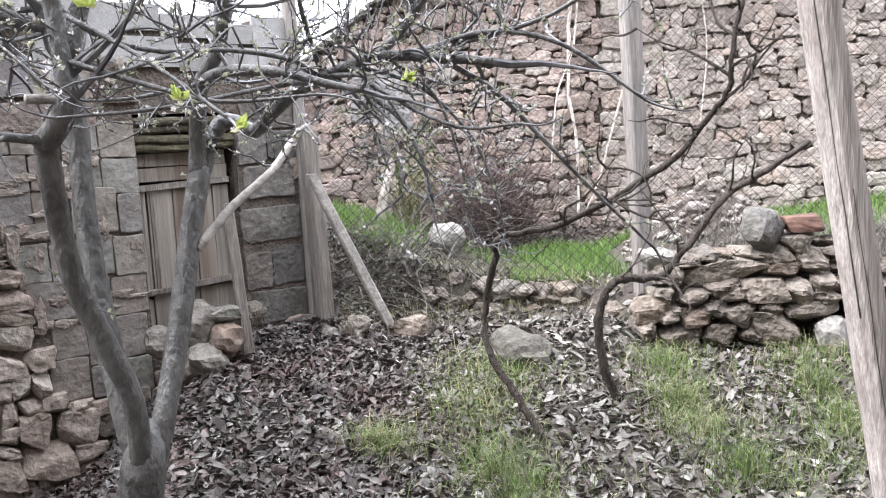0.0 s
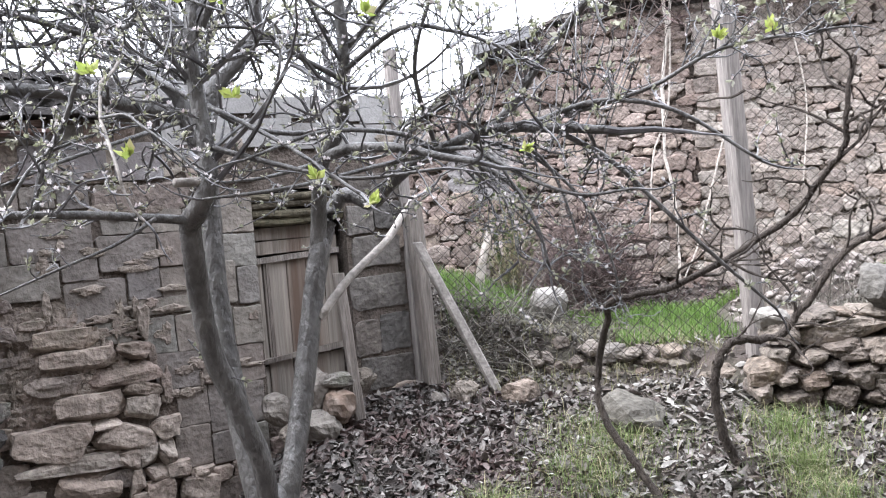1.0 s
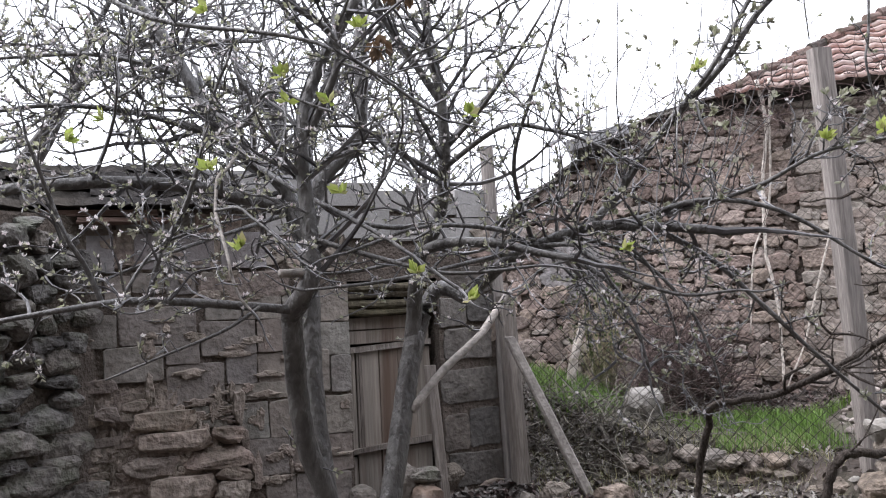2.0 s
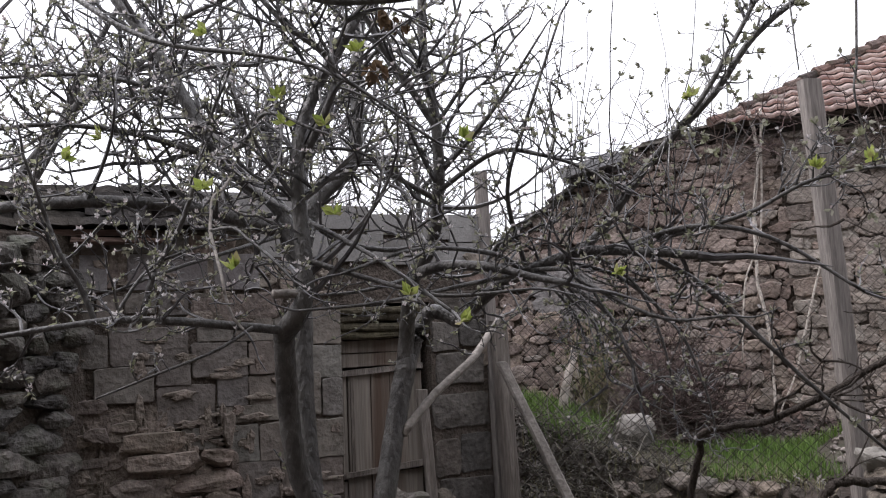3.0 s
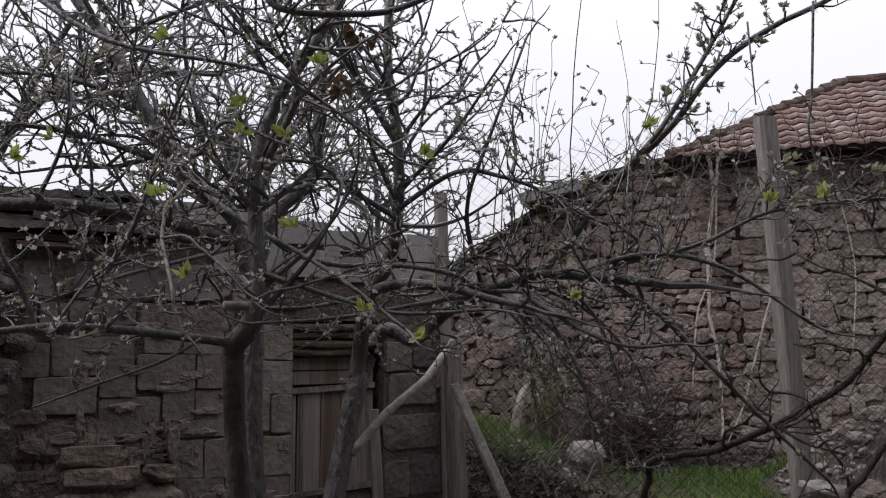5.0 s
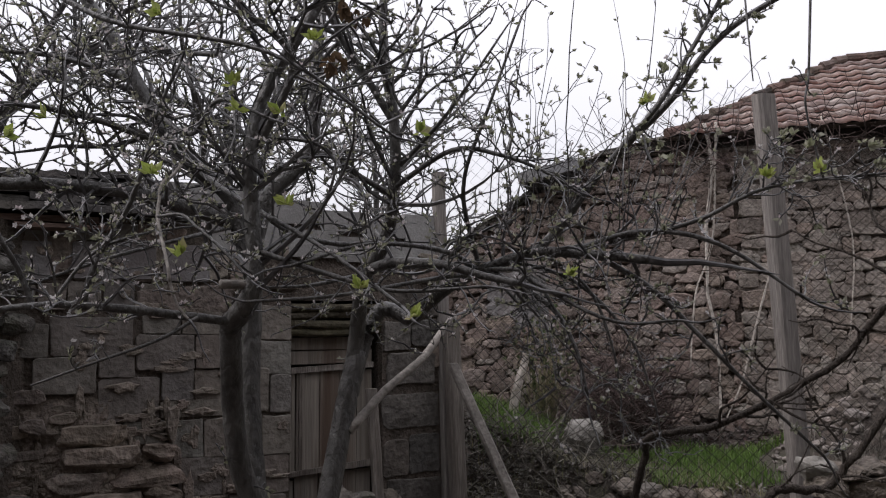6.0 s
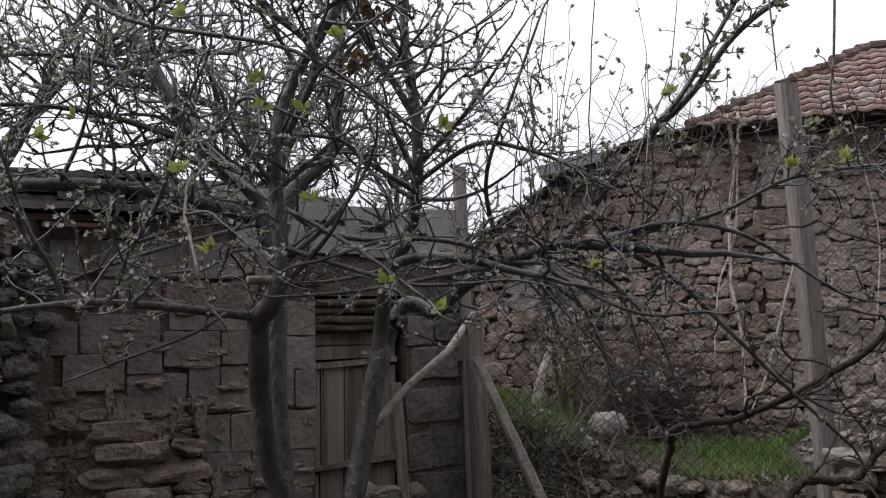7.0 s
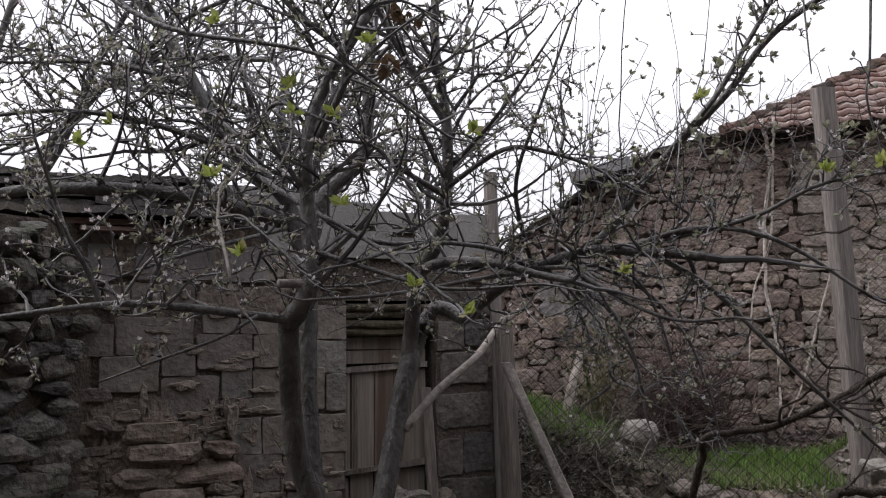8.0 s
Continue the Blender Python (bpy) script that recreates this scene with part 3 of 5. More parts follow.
# ---- the door ----
door = empty("door_1", "weathered grey plank door with cross battens, shut", "door", kind="structure")
door.matrix_world = SHED @ Matrix.Translation((0, .1, 0))
u = 1.855
for k, wdt in enumerate((.055, .20, .165, .15, .14)):
    lo = .60 if k else .56
    q = Soup()
    box(q, u, u + wdt - .007, rnd.uniform(-.008, .006), .03, lo + rnd.uniform(-.02, .02), 1.37, .004, rnd)
    part("plank", q, M_DOOR, door)
    q = Soup()
    box(q, u, u + wdt - .007, .02 + rnd.uniform(-.006, .006), .045, .16 + rnd.uniform(-.03, .03), lo - .03, .004, rnd)
    part("plank", q, M_DOOR, door)
    u += wdt
for z0, z1 in ((1.425, 1.535), (1.54, 1.64)):
    q = Soup()
    box(q, 1.85, 2.56, .012, .04, z0, z1, .006, rnd)
    part("plank", q, M_DOOR, door, "grey board laid across above the door")
for z, tilt in ((1.395, .03), (.605, .05)):
    q = Soup()
    box(q, -.36, .36, -.035, -.005, -.021, .021, .006, rnd)
    b = part("batten", q, M_WOOD, door, "pale worn cross batten")
    b.matrix_local = Matrix.Translation((2.2, 0, z)) @ Matrix.Rotation(-tilt, 4, "Y")
q = Soup()
box(q, 1.93, 1.955, -.02, .004, .60, 1.36, .004, rnd)
part("batten", q, M_WOOD, door, "thin upright strip")
# near-black sheet stands in for the unlit inside behind the door
q = Soup()
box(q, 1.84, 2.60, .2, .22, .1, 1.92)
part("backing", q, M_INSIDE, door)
# rough poles in the recess over the door
lintel = empty("lintel", "dark rough poles laid over the door as a lintel", "lintel", kind="structure")
lintel.matrix_world = SHED
for k in range(4):
    z = 1.68 + .065 * k
    q = Soup()
    tube(q, smooth_path([(1.80, .07 - .015 * k, z + rnd.uniform(-.01, .01)), (2.2, .05 - .015 * k + rnd.uniform(-.015, .015), z + rnd.uniform(-.018, .012)), (2.64, .06 - .015 * k, z + rnd.uniform(-.02, .02))], 5),
         rnd.uniform(.03, .038), rnd.uniform(.026, .034), 9, .12, rnd)
    part("pole", q, M_OLDPOLE, lintel)


# ---- posts and props ----
def post(name, a, b, w, d, mat, label, category, turn=0.0, round_=False, r=.07):
    a, b = Vector(a), Vector(b)
    q = Soup()
    if round_:
        path = smooth_path([a, a.lerp(b, .3) + Vector((.004, 0, 0)), a.lerp(b, .7) + Vector((-.004, 0, 0)), b], 8)
        tube(q, path, r, r * .93, 14, .035, rnd)
    else:
        n = 9
        verts, faces = [], []
        for i in range(n):
            p = a.lerp(b, i / (n - 1))
            c = .14 * w
            for x, y in ((-w / 2 + c, -d / 2), (w / 2 - c, -d / 2), (w / 2, -d / 2 + c), (w / 2, d / 2 - c), (w / 2 - c, d / 2), (-w / 2 + c, d / 2), (-w / 2, d / 2 - c), (-w / 2, -d / 2 + c)):
                e = Matrix.Rotation(turn, 3, "Z") @ Vector((x + rnd.uniform(-.003, .003), y + rnd.uniform(-.003, .003), 0))
                verts.append(p + e)
        for i in range(n - 1):
            for k in range(8):
                faces.append((8 * i + k, 8 * i + (k + 1) % 8, 8 * i + 8 + (k + 1) % 8, 8 * i + 8 + k))
        faces += [tuple(range(8))[::-1], tuple(8 * (n - 1) + k for k in range(8))]
        q.add(verts, faces)
    ob = part(name, q, mat)
    return tagged(ob, label, category)


post("fence_post", (2.925, 6.3, .1), (2.75, 6.3, 3.54), .155, .13, M_POST, "tall square grey fence post behind the stone pile", "post", .2)
post("corner_post", (.30, 6.82, .1), (.24, 6.85, 1.75), .125, .12, M_WOOD, "thick grey weathered post at the shed corner", "post", .45)
post("thin_post", (.21, 6.95, .2), (.15, 6.97, 3.05), .1, .09, M_POST, "slim grey post rising above the shed corner", "post", .45)
post("leaning_pole", (.83, 6.6, .1), (.245, 6.6, 1.42), .085, .07, M_STICK, "pale peeled pole leaning against the corner post", "pole", .3)
post("prop", (-.30, 6.2, .03), (-.39, 6.27, 1.25), .085, .05, M_WOOD, "split grey plank propped beside the door", "plank", .3)
post("timber_post", (1.945, 2.0, -.2), (1.395, 2.0, 2.6), 0, 0, M_LOG, "pale weathered round timber post with long cracks", "post", round_=True, r=.054)

log = bpy.data.objects["timber_post"]
for da, (z0, z1) in ((-.35, (.35, 1.55)), (.5, (.1, .95)), (-.9, (1.2, 2.3))):
    q = Soup()
    pts = []
    for i in range(9):
        z = z0 + (z1 - z0) * i / 8
        f = (z + .2) / 2.8
        c = Vector((1.945, 2.0, -.2)).lerp(Vector((1.395, 2.0, 2.6)), f)
        a = -math.pi / 2 + da + rnd.uniform(-.05, .05)
        pts.append(c + Vector((math.cos(a), math.sin(a), 0)) * .0535)
    tube(q, pts, .0022, .0012, 5, .3, rnd)
    part("crack", q, M_INSIDE, log, "long dark drying crack")

# ---- the stone house ----
HOUSE = Matrix(((.943, .332, 0, .4), (-.332, .943, 0, 10.42), (0, 0, 1, 0), (0, 0, 0, 1)))
PROF_U, PROF_Z = (-3, -.2, .3, 1.27, 1.93, 2.66, 12), (1.9, 2.5, 2.86, 3.5, 3.76, 3.9, 3.9)


def head(u):
    return float(np.interp(u, PROF_U, PROF_Z))


rnd = random.Random(11)
s = Soup()
us = [-3, -1.5, -.2, .3, 1.27, 1.93, 2.66, 5, 9.5]
verts = [(u, y, z) for u in us for y, z in ((0, -.5), (.5, -.5), (.5, head(u)), (0, head(u)))]
faces = [(4 * i + a, 4 * i + 4 + a, 4 * i + 4 + b, 4 * i + b) for i in range(len(us) - 1) for a, b in ((0, 3), (3, 2), (2, 1), (1, 0))]
faces += [(0, 3, 2, 1), tuple(4 * (len(us) - 1) + k for k in (0, 1, 2, 3))]
s.add(verts, faces)
house = empty("stone_house", "old rubble stone house with a red tiled hip roof", "house")
house.matrix_world = HOUSE
hw = part("wall", s, M_HMORTAR, house)
SEAM = 3.46
near = lambda u, z: 1.2 < u < 5.2 and .9 < z < 2.9
PL = lambda u, z: ((u - .9) / .38) ** 2 + ((z - 2.05) / .42) ** 2 < 1
left = courses(rnd, -2.6, SEAM, .15, lambda u: head(u) - .06, (.075, .2), (.09, .36), (.03, .085), near=near, inside=lambda u, z: not PL(u, z), tilt=8, wave=.07, gap=-.010)
lay(hw, left, [stone_shape(rnd, .15, .25, .13, .07) for _ in range(24)], "stone", M_HOUSE, "far_masonry")
right = courses(rnd, SEAM + .02, 9.3, .3, lambda u: head(u) - .06, (.075, .2), (.10, .38), (.03, .08), near=near, tilt=6, wave=.05, gap=-.018)
lay(hw, right, [stone_shape(rnd, .15, .22, .11, .07) for _ in range(24)], "stone", M_HOUSE_R, "far_masonry")
q = Soup()
n = 56
ring = []
for k in range(n):
    w = 2 * math.pi * k / n
    r = .5 * (1 + .45 * noise.noise((math.cos(w) * 1.6, math.sin(w) * 1.6, 4)) + .22 * noise.noise((math.cos(w) * 6, math.sin(w) * 6, 9)))
    ring.append((.9 + 1.0 * r * math.cos(w), 2.05 + 1.1 * r * math.sin(w)))
inner = [(.9 + (x - .9) * .6, 2.05 + (z - 2.05) * .6) for x, z in ring]
q.add([(x, .0, z) for x, z in ring] + [(x, -.035, z) for x, z in ring] + [(x, -.05 + .02 * noise.noise((x * 4, z * 4, 0)), z) for x, z in inner] + [(.9, -.055, 2.05)],
      [(k, n + k, n + (k + 1) % n, (k + 1) % n) for k in range(n)] + [(n + k, 2 * n + k, 2 * n + (k + 1) % n, n + (k + 1) % n) for k in range(n)]
      + [(2 * n + k, 3 * n, 2 * n + (k + 1) % n) for k in range(n)])
part("plaster_patch", q, M_PLASTER, hw, "pale grey plaster patch")
# slate coping along the sloping wall head
u = -2.4
while u < 2.7:
    ln = rnd.uniform(.22, .5)
    for k in range(rnd.choice((2, 2, 3))):
        q = Soup()
        sl = math.atan2(head(u + ln) - head(u), ln)
        z = head(u + ln / 2) + .035 * k - .01
        box(q, -ln / 2, ln / 2, -rnd.uniform(.06, .2), .45, -.016, .016, .012, rnd)
        ob = part("slate", q, M_DARKSTONE, house)
        ob.matrix_local = Matrix.Translation((u + ln / 2, 0, z)) @ Matrix.Rotation(-sl * .8 + rnd.uniform(-.06, .06), 4, "Y")
    u += ln * .8
q = Soup()
box(q, -.36, .36, -.5, .25, -.07, .07, .012, rnd)
ob = part("slab", q, M_SLAB, house, "pale grey slab jutting from the wall head")
ob.matrix_local = Matrix.Translation((1.34, 0, 3.54)) @ Matrix.Rotation(-.19, 4, "Y")
# added dark stubs stand in for the shaded hollow below the slab
for k in range(5):
    q = Soup()
    u = 1.12 + .13 * k
    tube(q, [Vector((u, -.42 + .03 * (k % 2), 3.38 + .025 * k)), Vector((u + .01, .1, 3.37 + .025 * k))], .045, .05, 7, .12, rnd)
    part("rafter", q, M_DARKROOF, house, "dark stub added for the shade under the slab")
# long pale stones bonding the seam in the wall
z, k = .55, 0
while z < 3.7:
    h, w = rnd.uniform(.09, .24), rnd.uniform(.3, .42) if k % 2 else rnd.uniform(.16, .26)
    ob = new("quoin", stone_shape(rnd, .1, .14, .08, .05).mesh("quoin", M_QUOIN if rnd.random() < .55 else M_HOUSE_R))
    ob.parent = hw
    ob.matrix_local = pose(SEAM + w / 2, 0, z + h / 2, 0, rnd.uniform(-2, 2), 0) @ Matrix.Diagonal((w, .085, h, 1))
    z, k = z + h + .012, k + 1
# hip roof: rafters plane in tiles
rnd = random.Random(12)
SL = radians(33)
EAVE, RIDGE = 4.05, 1.57
q = Soup()
q.add([(2.72, -.34, EAVE - .18), (9.5, -.34, EAVE - .18), (9.5, RIDGE, EAVE - .12 + (RIDGE + .25) * math.tan(SL)), (4.93, RIDGE, EAVE - .12 + (RIDGE + .25) * math.tan(SL)),
       (2.72, 2 * RIDGE + .34, EAVE - .18), (9.5, 2 * RIDGE + .34, EAVE - .18)],
      [(0, 1, 2, 3), (0, 3, 4), (4, 3, 2, 5), (0, 4, 5, 1)])
deck = part("roof", q, M_WOOD, house)
# the beam's dark material holds the shade under the overhanging tiles
q = Soup()
box(q, 2.5, 9.5, -.1, .02, EAVE - .3, EAVE - .13, .01, rnd)
part("eave_beam", q, M_DARKROOF, house, "eave beam coloured dark for the shade under the eave")


def tile_shape():
    s = Soup()
    xs = [-.5 + i / 12 for i in range(13)]
    prof = [.1, .0, .05, .25, .6, .9, 1.0, .95, .75, .45, .25, .15, .1]
    verts = []
    for y, dz in ((0, .0), (1, .0)):
        verts += [(x, y, .022 * p + dz) for x, p in zip(xs, prof)]
    verts += [(x, 0, .022 * p - .024) for x, p in zip(xs, prof)]
    faces = [(i, i + 1, 14 + i, 13 + i) for i in range(12)] + [(26 + i, 27 + i, i + 1, i) for i in range(12)]
    s.add(verts, faces)
    return s


tile = tile_shape()
tile_me = tile.mesh("tile", M_TILE, True)
far = Soup()
row, count = 0, 0
while row < 11:
    y = -.37 + row * .207 * math.cos(SL)
    z = EAVE - .1 + (y + .25) * math.tan(SL) + .02
    u = 2.86 + 1.1 * max(0, y + .37)
    while u < 8.6:
        m = Matrix.Translation((u, y, z)) @ Matrix.Rotation(SL - .18 + rnd.uniform(-.02, .02), 4, "X") @ Matrix.Rotation(rnd.uniform(-.03, .03), 4, "Y") @ Matrix.Diagonal((.205, .27, 1, 1))
        if u < 8.7 and count < 280:
            ob = new("tile", tile_me)
            ob.parent, ob.matrix_local = deck, m
            count += 1
        else:
            far.add([m @ Vector(p) for p in tile.v], tile.f)
        u += .2
    row += 1
part("far_tiling", far, M_TILE, deck)["kind"] = "stuff"
AXIS_Z = Vector((0, 0, 1))
hip0, hip1, far_end = Vector((2.72, -.36, EAVE - .15)), Vector((4.95, RIDGE, EAVE - .05 + (RIDGE + .25) * math.tan(SL))), Vector((8.8, RIDGE, EAVE - .05 + (RIDGE + .25) * math.tan(SL)))
for a0, b0, n in ((hip0, hip1, 13), (hip1, far_end, 16)):
    for k in range(n):
        q = Soup()
        lift_a, lift_b = AXIS_Z * rnd.uniform(-.03, .02), AXIS_Z * rnd.uniform(-.045, -.01)
        tube(q, [a0.lerp(b0, k / n) + lift_a, a0.lerp(b0, (k + 1.2) / n) + lift_b], .062, .046, 8, .1, rnd)
        part("ridge_tile", q, M_OLDTILE, deck, "dark mossy ridge tile")

# ---- dry-stone pile and field stones ----
rnd = random.Random(21)
ROCKS = [boulder_shape(rnd, .22, .6) for _ in range(12)] + [boulder_shape(rnd, .16, .22) for _ in range(16)]
ROCK_ME = [r.mesh("stone", M_FIELD) for r in ROCKS]


def rock(name, at, size, turn, parent=None, label="", mat=None, k=None):
    k = rnd.randrange(2, len(ROCKS)) if k is None else k
    ob = new(name, ROCK_ME[k] if mat is None else ROCKS[k].mesh(name, mat))
    ob.parent = parent
    ob.matrix_local = Matrix.Translation(at) @ Euler(turn).to_matrix().to_4x4() @ Matrix.Diagonal((*size, 1))
    return tagged(ob, label, "stone" if parent is None else "", "loose stones in the garden" if parent is None else "")


pale = material("pale_stone", [(.165, .148, .13), (.205, .188, .168)], grain=22, bump=1)
white = material("white_stone", [(.25, .236, .215)], grain=22, bump=.9)
pile = empty("stone_pile", "low dry-stone wall of loose flat field stones", "dry-stone wall", (0, 0, 0))
PA, PB = Vector((2.52, 5.98, 0)), Vector((5.6, 5.35, 0))
along = (PB - PA).normalized()
across = Vector((along.y, -along.x, 0))
# face stones: along from, along to, z from, z to
PILE_LOW = [(.11, .36, .23, .39), (.11, .25, .11, .24), (.25, .38, .39, .49), (.61, .87, .42, .54), (.45, .64, .35, .46), (.72, .93, .37, .48), (.92, 1.23, .37, .54), (1.21, 1.42, .34, .52), (.6, .8, .24, .39), (.74, 1.02, .19, .38),
            (.45, .69, .18, .34), (1.01, 1.24, .27, .36), (1.23, 1.61, .21, .35), (.96, 1.29, .07, .28), (.61, .86, .01, .2), (.27, .59, .05, .2), (.88, 1.06, .04, .16), (.3, .45, .21, .33), (1.42, 1.6, .34, .42)]
PILE_HIGH = [(.26, .45, .52, .65), (.5, 1.07, .52, .69), (1.07, 1.35, .53, .64), (.89, 1.15, .65, .75), (1.15, 1.32, .64, .76), (1.22, 1.47, .72, .87), (1.32, 1.52, .6, .74), (1.34, 1.56, .54, .65), (1.43, 1.58, .42, .55),
             (.43, .6, .64, .72), (.6, .75, .66, .75), (.75, .88, .66, .74)]
heading = math.atan2(along.y, along.x)
for a, b, c, d in PILE_LOW + PILE_HIGH:
    p = PA + along * ((a + b) / 2) + across * (.17 - .08 * (c > .45))
    rock("stone", (p.x, p.y, (c + d) / 2), ((b - a) * 1.12, rnd.uniform(.3, .4), (d - c) * 1.15), (rnd.uniform(-.1, .1), rnd.uniform(-.12, .12), heading + rnd.uniform(-.12, .12)), pile)
for lv in range(10):
    d = rnd.uniform(-.1, .05)
    while d < 3.1:
        ln = rnd.choice((.1, .14, .19, .25, .34)) * rnd.uniform(.85, 1.15)
        hgt = rnd.uniform(.08, .17)
        lim = .42 + .36 * step(.1, 1.3, d) + .12 * math.sin(d * 5)
        if .12 + lv * .115 < lim:
            for back in (0, 1):
                if d < (.5 if back else 1.5):
                    continue
                p = PA + along * (d + ln / 2) + across * (.16 - .3 * back - .02 * lv + rnd.uniform(-.04, .04))
                base = ground_z(p.x + across.x * .3, p.y + across.y * .3, False)
                rock("stone", (p.x, p.y, base + .02 + lv * .115), (ln * 1.04, rnd.uniform(.25, .36), hgt * 1.02), (rnd.uniform(-.25, .25), rnd.uniform(-.25, .25), heading + rnd.uniform(-.5, .5)), pile)
        d += ln
rock("stone", (3.53, 5.60, .89), (.29, .25, .29), (.2, .5, .5), pile, "large grey rounded stone on top", material("grey_boulder", [(.115, .108, .099)], grain=22, bump=1, spread=.3), 3)
rock("stone", (2.80, 5.80, .69), (.25, .22, .17), (0, .1, .2), pile, "white rounded stone", white, 5)
rock("stone", (3.84, 5.55, .93), (.27, .2, .13), (0, 0, -.3), pile, "rust-red flat stone", material("red_stone", [(.105, .06, .046)], grain=20))

# heap of pale rubble behind the dry-stone wall
heap = empty("rubble_heap", "low heap of pale rubble and gravel behind the dry-stone wall", "rubble heap")
chalk = material("pale_rubble", [(.215, .185, .17), (.26, .23, .21), (.17, .145, .13), (.235, .21, .195)], grain=22, bump=1)
heap_me = [r.mesh("stone", chalk) for r in ROCKS[2:12]]
for i in range(260):
    a, r = rnd.uniform(0, 2 * math.pi), .85 * math.sqrt(rnd.random())
    x, y, k = 4.05 + r * math.cos(a), 7.35 + r * math.sin(a), rnd.uniform(.04, .09) if i > 14 else rnd.uniform(.1, .17)
    ob = new("stone", heap_me[i % len(heap_me)])
    ob.parent = heap
    ob.matrix_local = Matrix.Translation((x, y, ground_z(x, y) + .2 * k)) @ Euler((rnd.uniform(-.4, .4), rnd.uniform(-.4, .4), rnd.uniform(0, 6))).to_matrix().to_4x4() @ Matrix.Diagonal((k * 1.2, k, k * .75, 1))

# stones along the terrace edge
edge = empty("terrace_edge", "broken row of stones along the grassy terrace edge", "stone row")
for i in range(24):
    x = 1.1 + 1.6 * i / 23 + rnd.uniform(-.04, .04)
    y = float(np.interp(x, EDGE_X, EDGE_Y)) + rnd.uniform(-.06, .16)
    z = ground_z(x, y + .12, False) * rnd.uniform(.1, .75)
    rock("stone", (x, y, max(z, ground_z(x, y) - .01)), (rnd.uniform(.09, .24), rnd.uniform(.1, .2), rnd.uniform(.06, .12)), (rnd.uniform(-.3, .3), rnd.uniform(-.3, .3), rnd.uniform(0, 6)), edge)

for i in range(5):
    x = 1.72 + .17 * i + rnd.uniform(-.07, .07)
    y = float(np.interp(x, EDGE_X, EDGE_Y)) + .12
    rock("stone", (x, y, ground_z(x, y + .15, False) - .02), (rnd.uniform(.16, .3), rnd.uniform(.16, .24), rnd.uniform(.09, .14)), (rnd.uniform(-.2, .2), rnd.uniform(-.2, .2), rnd.uniform(-.6, .6)), edge, "flat lip stone", pale if i == 1 else M_FIELD)

# single stones
rust = material("rusty_boulder", [(.135, .10, .078)], grain=14, bump=1, stain=9, dirt=(.24, .20, .17), dirt_amount=.9)
rock("flat_rock", (1.70, 5.68, .08), (.46, .42, .26), (.5, .15, .5), None, "broad grey slab of rock in leaf litter", material("grey_slab", [(.102, .094, .08)], grain=22, bump=1.2), 6)
rock("boulder", (-.667, 6.1, .38), (.26, .22, .36), (.1, .3, 0), None, "pale upright stone beside the shed door", pale, 9)
rock("boulder", (-.45, 6.05, .25), (.27, .24, .28), (0, .2, .6), None, "rusty brown boulder beside the shed door", rust, 7)
rock("boulder", (-.575, 5.95, .13), (.26, .24, .25), (.3, 0, .2), None, "pale stone at the foot of the shed door", pale, 2)
rock("boulder", (-.46, 6.1, .45), (.24, .2, .12), (0, .1, .2), None, "dark slab lying on the brown boulder", M_DARKSTONE, 10)
rock("boulder", (-.915, 6.08, .29), (.22, .2, .24), (.4, .1, .2), None, "pale broken stone against the shed wall", pale, 4)
rock("boulder", (-.75, 6.02, .10), (.24, .22, .26), (.2, .6, .2), None, "grey stone under the shed door", M_FIELD, 1)
rock("boulder", (-.30, 6.32, .38), (.2, .16, .2), (.5, .1, .9), None, "grey stone behind the propped plank", M_FIELD, 8)
rock("boulder", (1.0, 6.35, .15), (.30, .25, .24), (0, 0, 1), None, "grey boulder bedded in dead leaves", M_FIELD, 22)
rock("boulder", (.52, 6.42, .19), (.20, .18, .2), (.4, 0, 1), None, "grey stone bedded in dead leaves", M_FIELD, 23)
rock("boulder", (.315, 6.42, .14), (.13, .12, .14), (.4, .3, 1), None, "small pale stone in dead leaves", pale, 11)
rock("boulder", (1.50, 7.6, .68), (.42, .3, .30), (.2, 0, 1), None, "whitish boulder on the grassy terrace", white, 6)
rock("boulder", (4.0, 5.4, .10), (.3, .25, .26), (.2, 0, 1), None, "white stone at the foot of the pile", white, 3)

# ---- trees ----
AX = Vector((0, 0, 1))


def wander(p, d, length, segs, rnd, bend=.25, lift=.06):
    """A crooked twig path."""
    out = [p.copy()]
    d = d.normalized()
    for i in range(segs):
        d = (d + Vector((rnd.uniform(-bend, bend), rnd.uniform(-bend, bend), rnd.uniform(-bend, bend) + lift))).normalized()
        out.append(out[-1] + d * (length / segs))
    return out


def leaf_tuft(s, p, d, size, n, rnd):
    """A few small pointed leaves that open round the shoot's end."""
    for k in range(n):
        a = (d + Vector((rnd.uniform(-1, 1), rnd.uniform(-1, 1), rnd.uniform(-.6, 1)))).normalized()
        b = a.cross(Vector((rnd.uniform(-1, 1), rnd.uniform(-1, 1), rnd.uniform(-1, 1))))
        if b.length < .1:
            continue
        b.normalize()
        c = a.cross(b)
        L = size * rnd.uniform(.6, 1.2)
        w = L * .27
        s.add([p, p + a * L * .5 + b * w + c * w * .4, p + a * L + c * L * .12, p + a * L * .5 - b * w + c * w * .4], [(0, 1, 2), (0, 2, 3)])


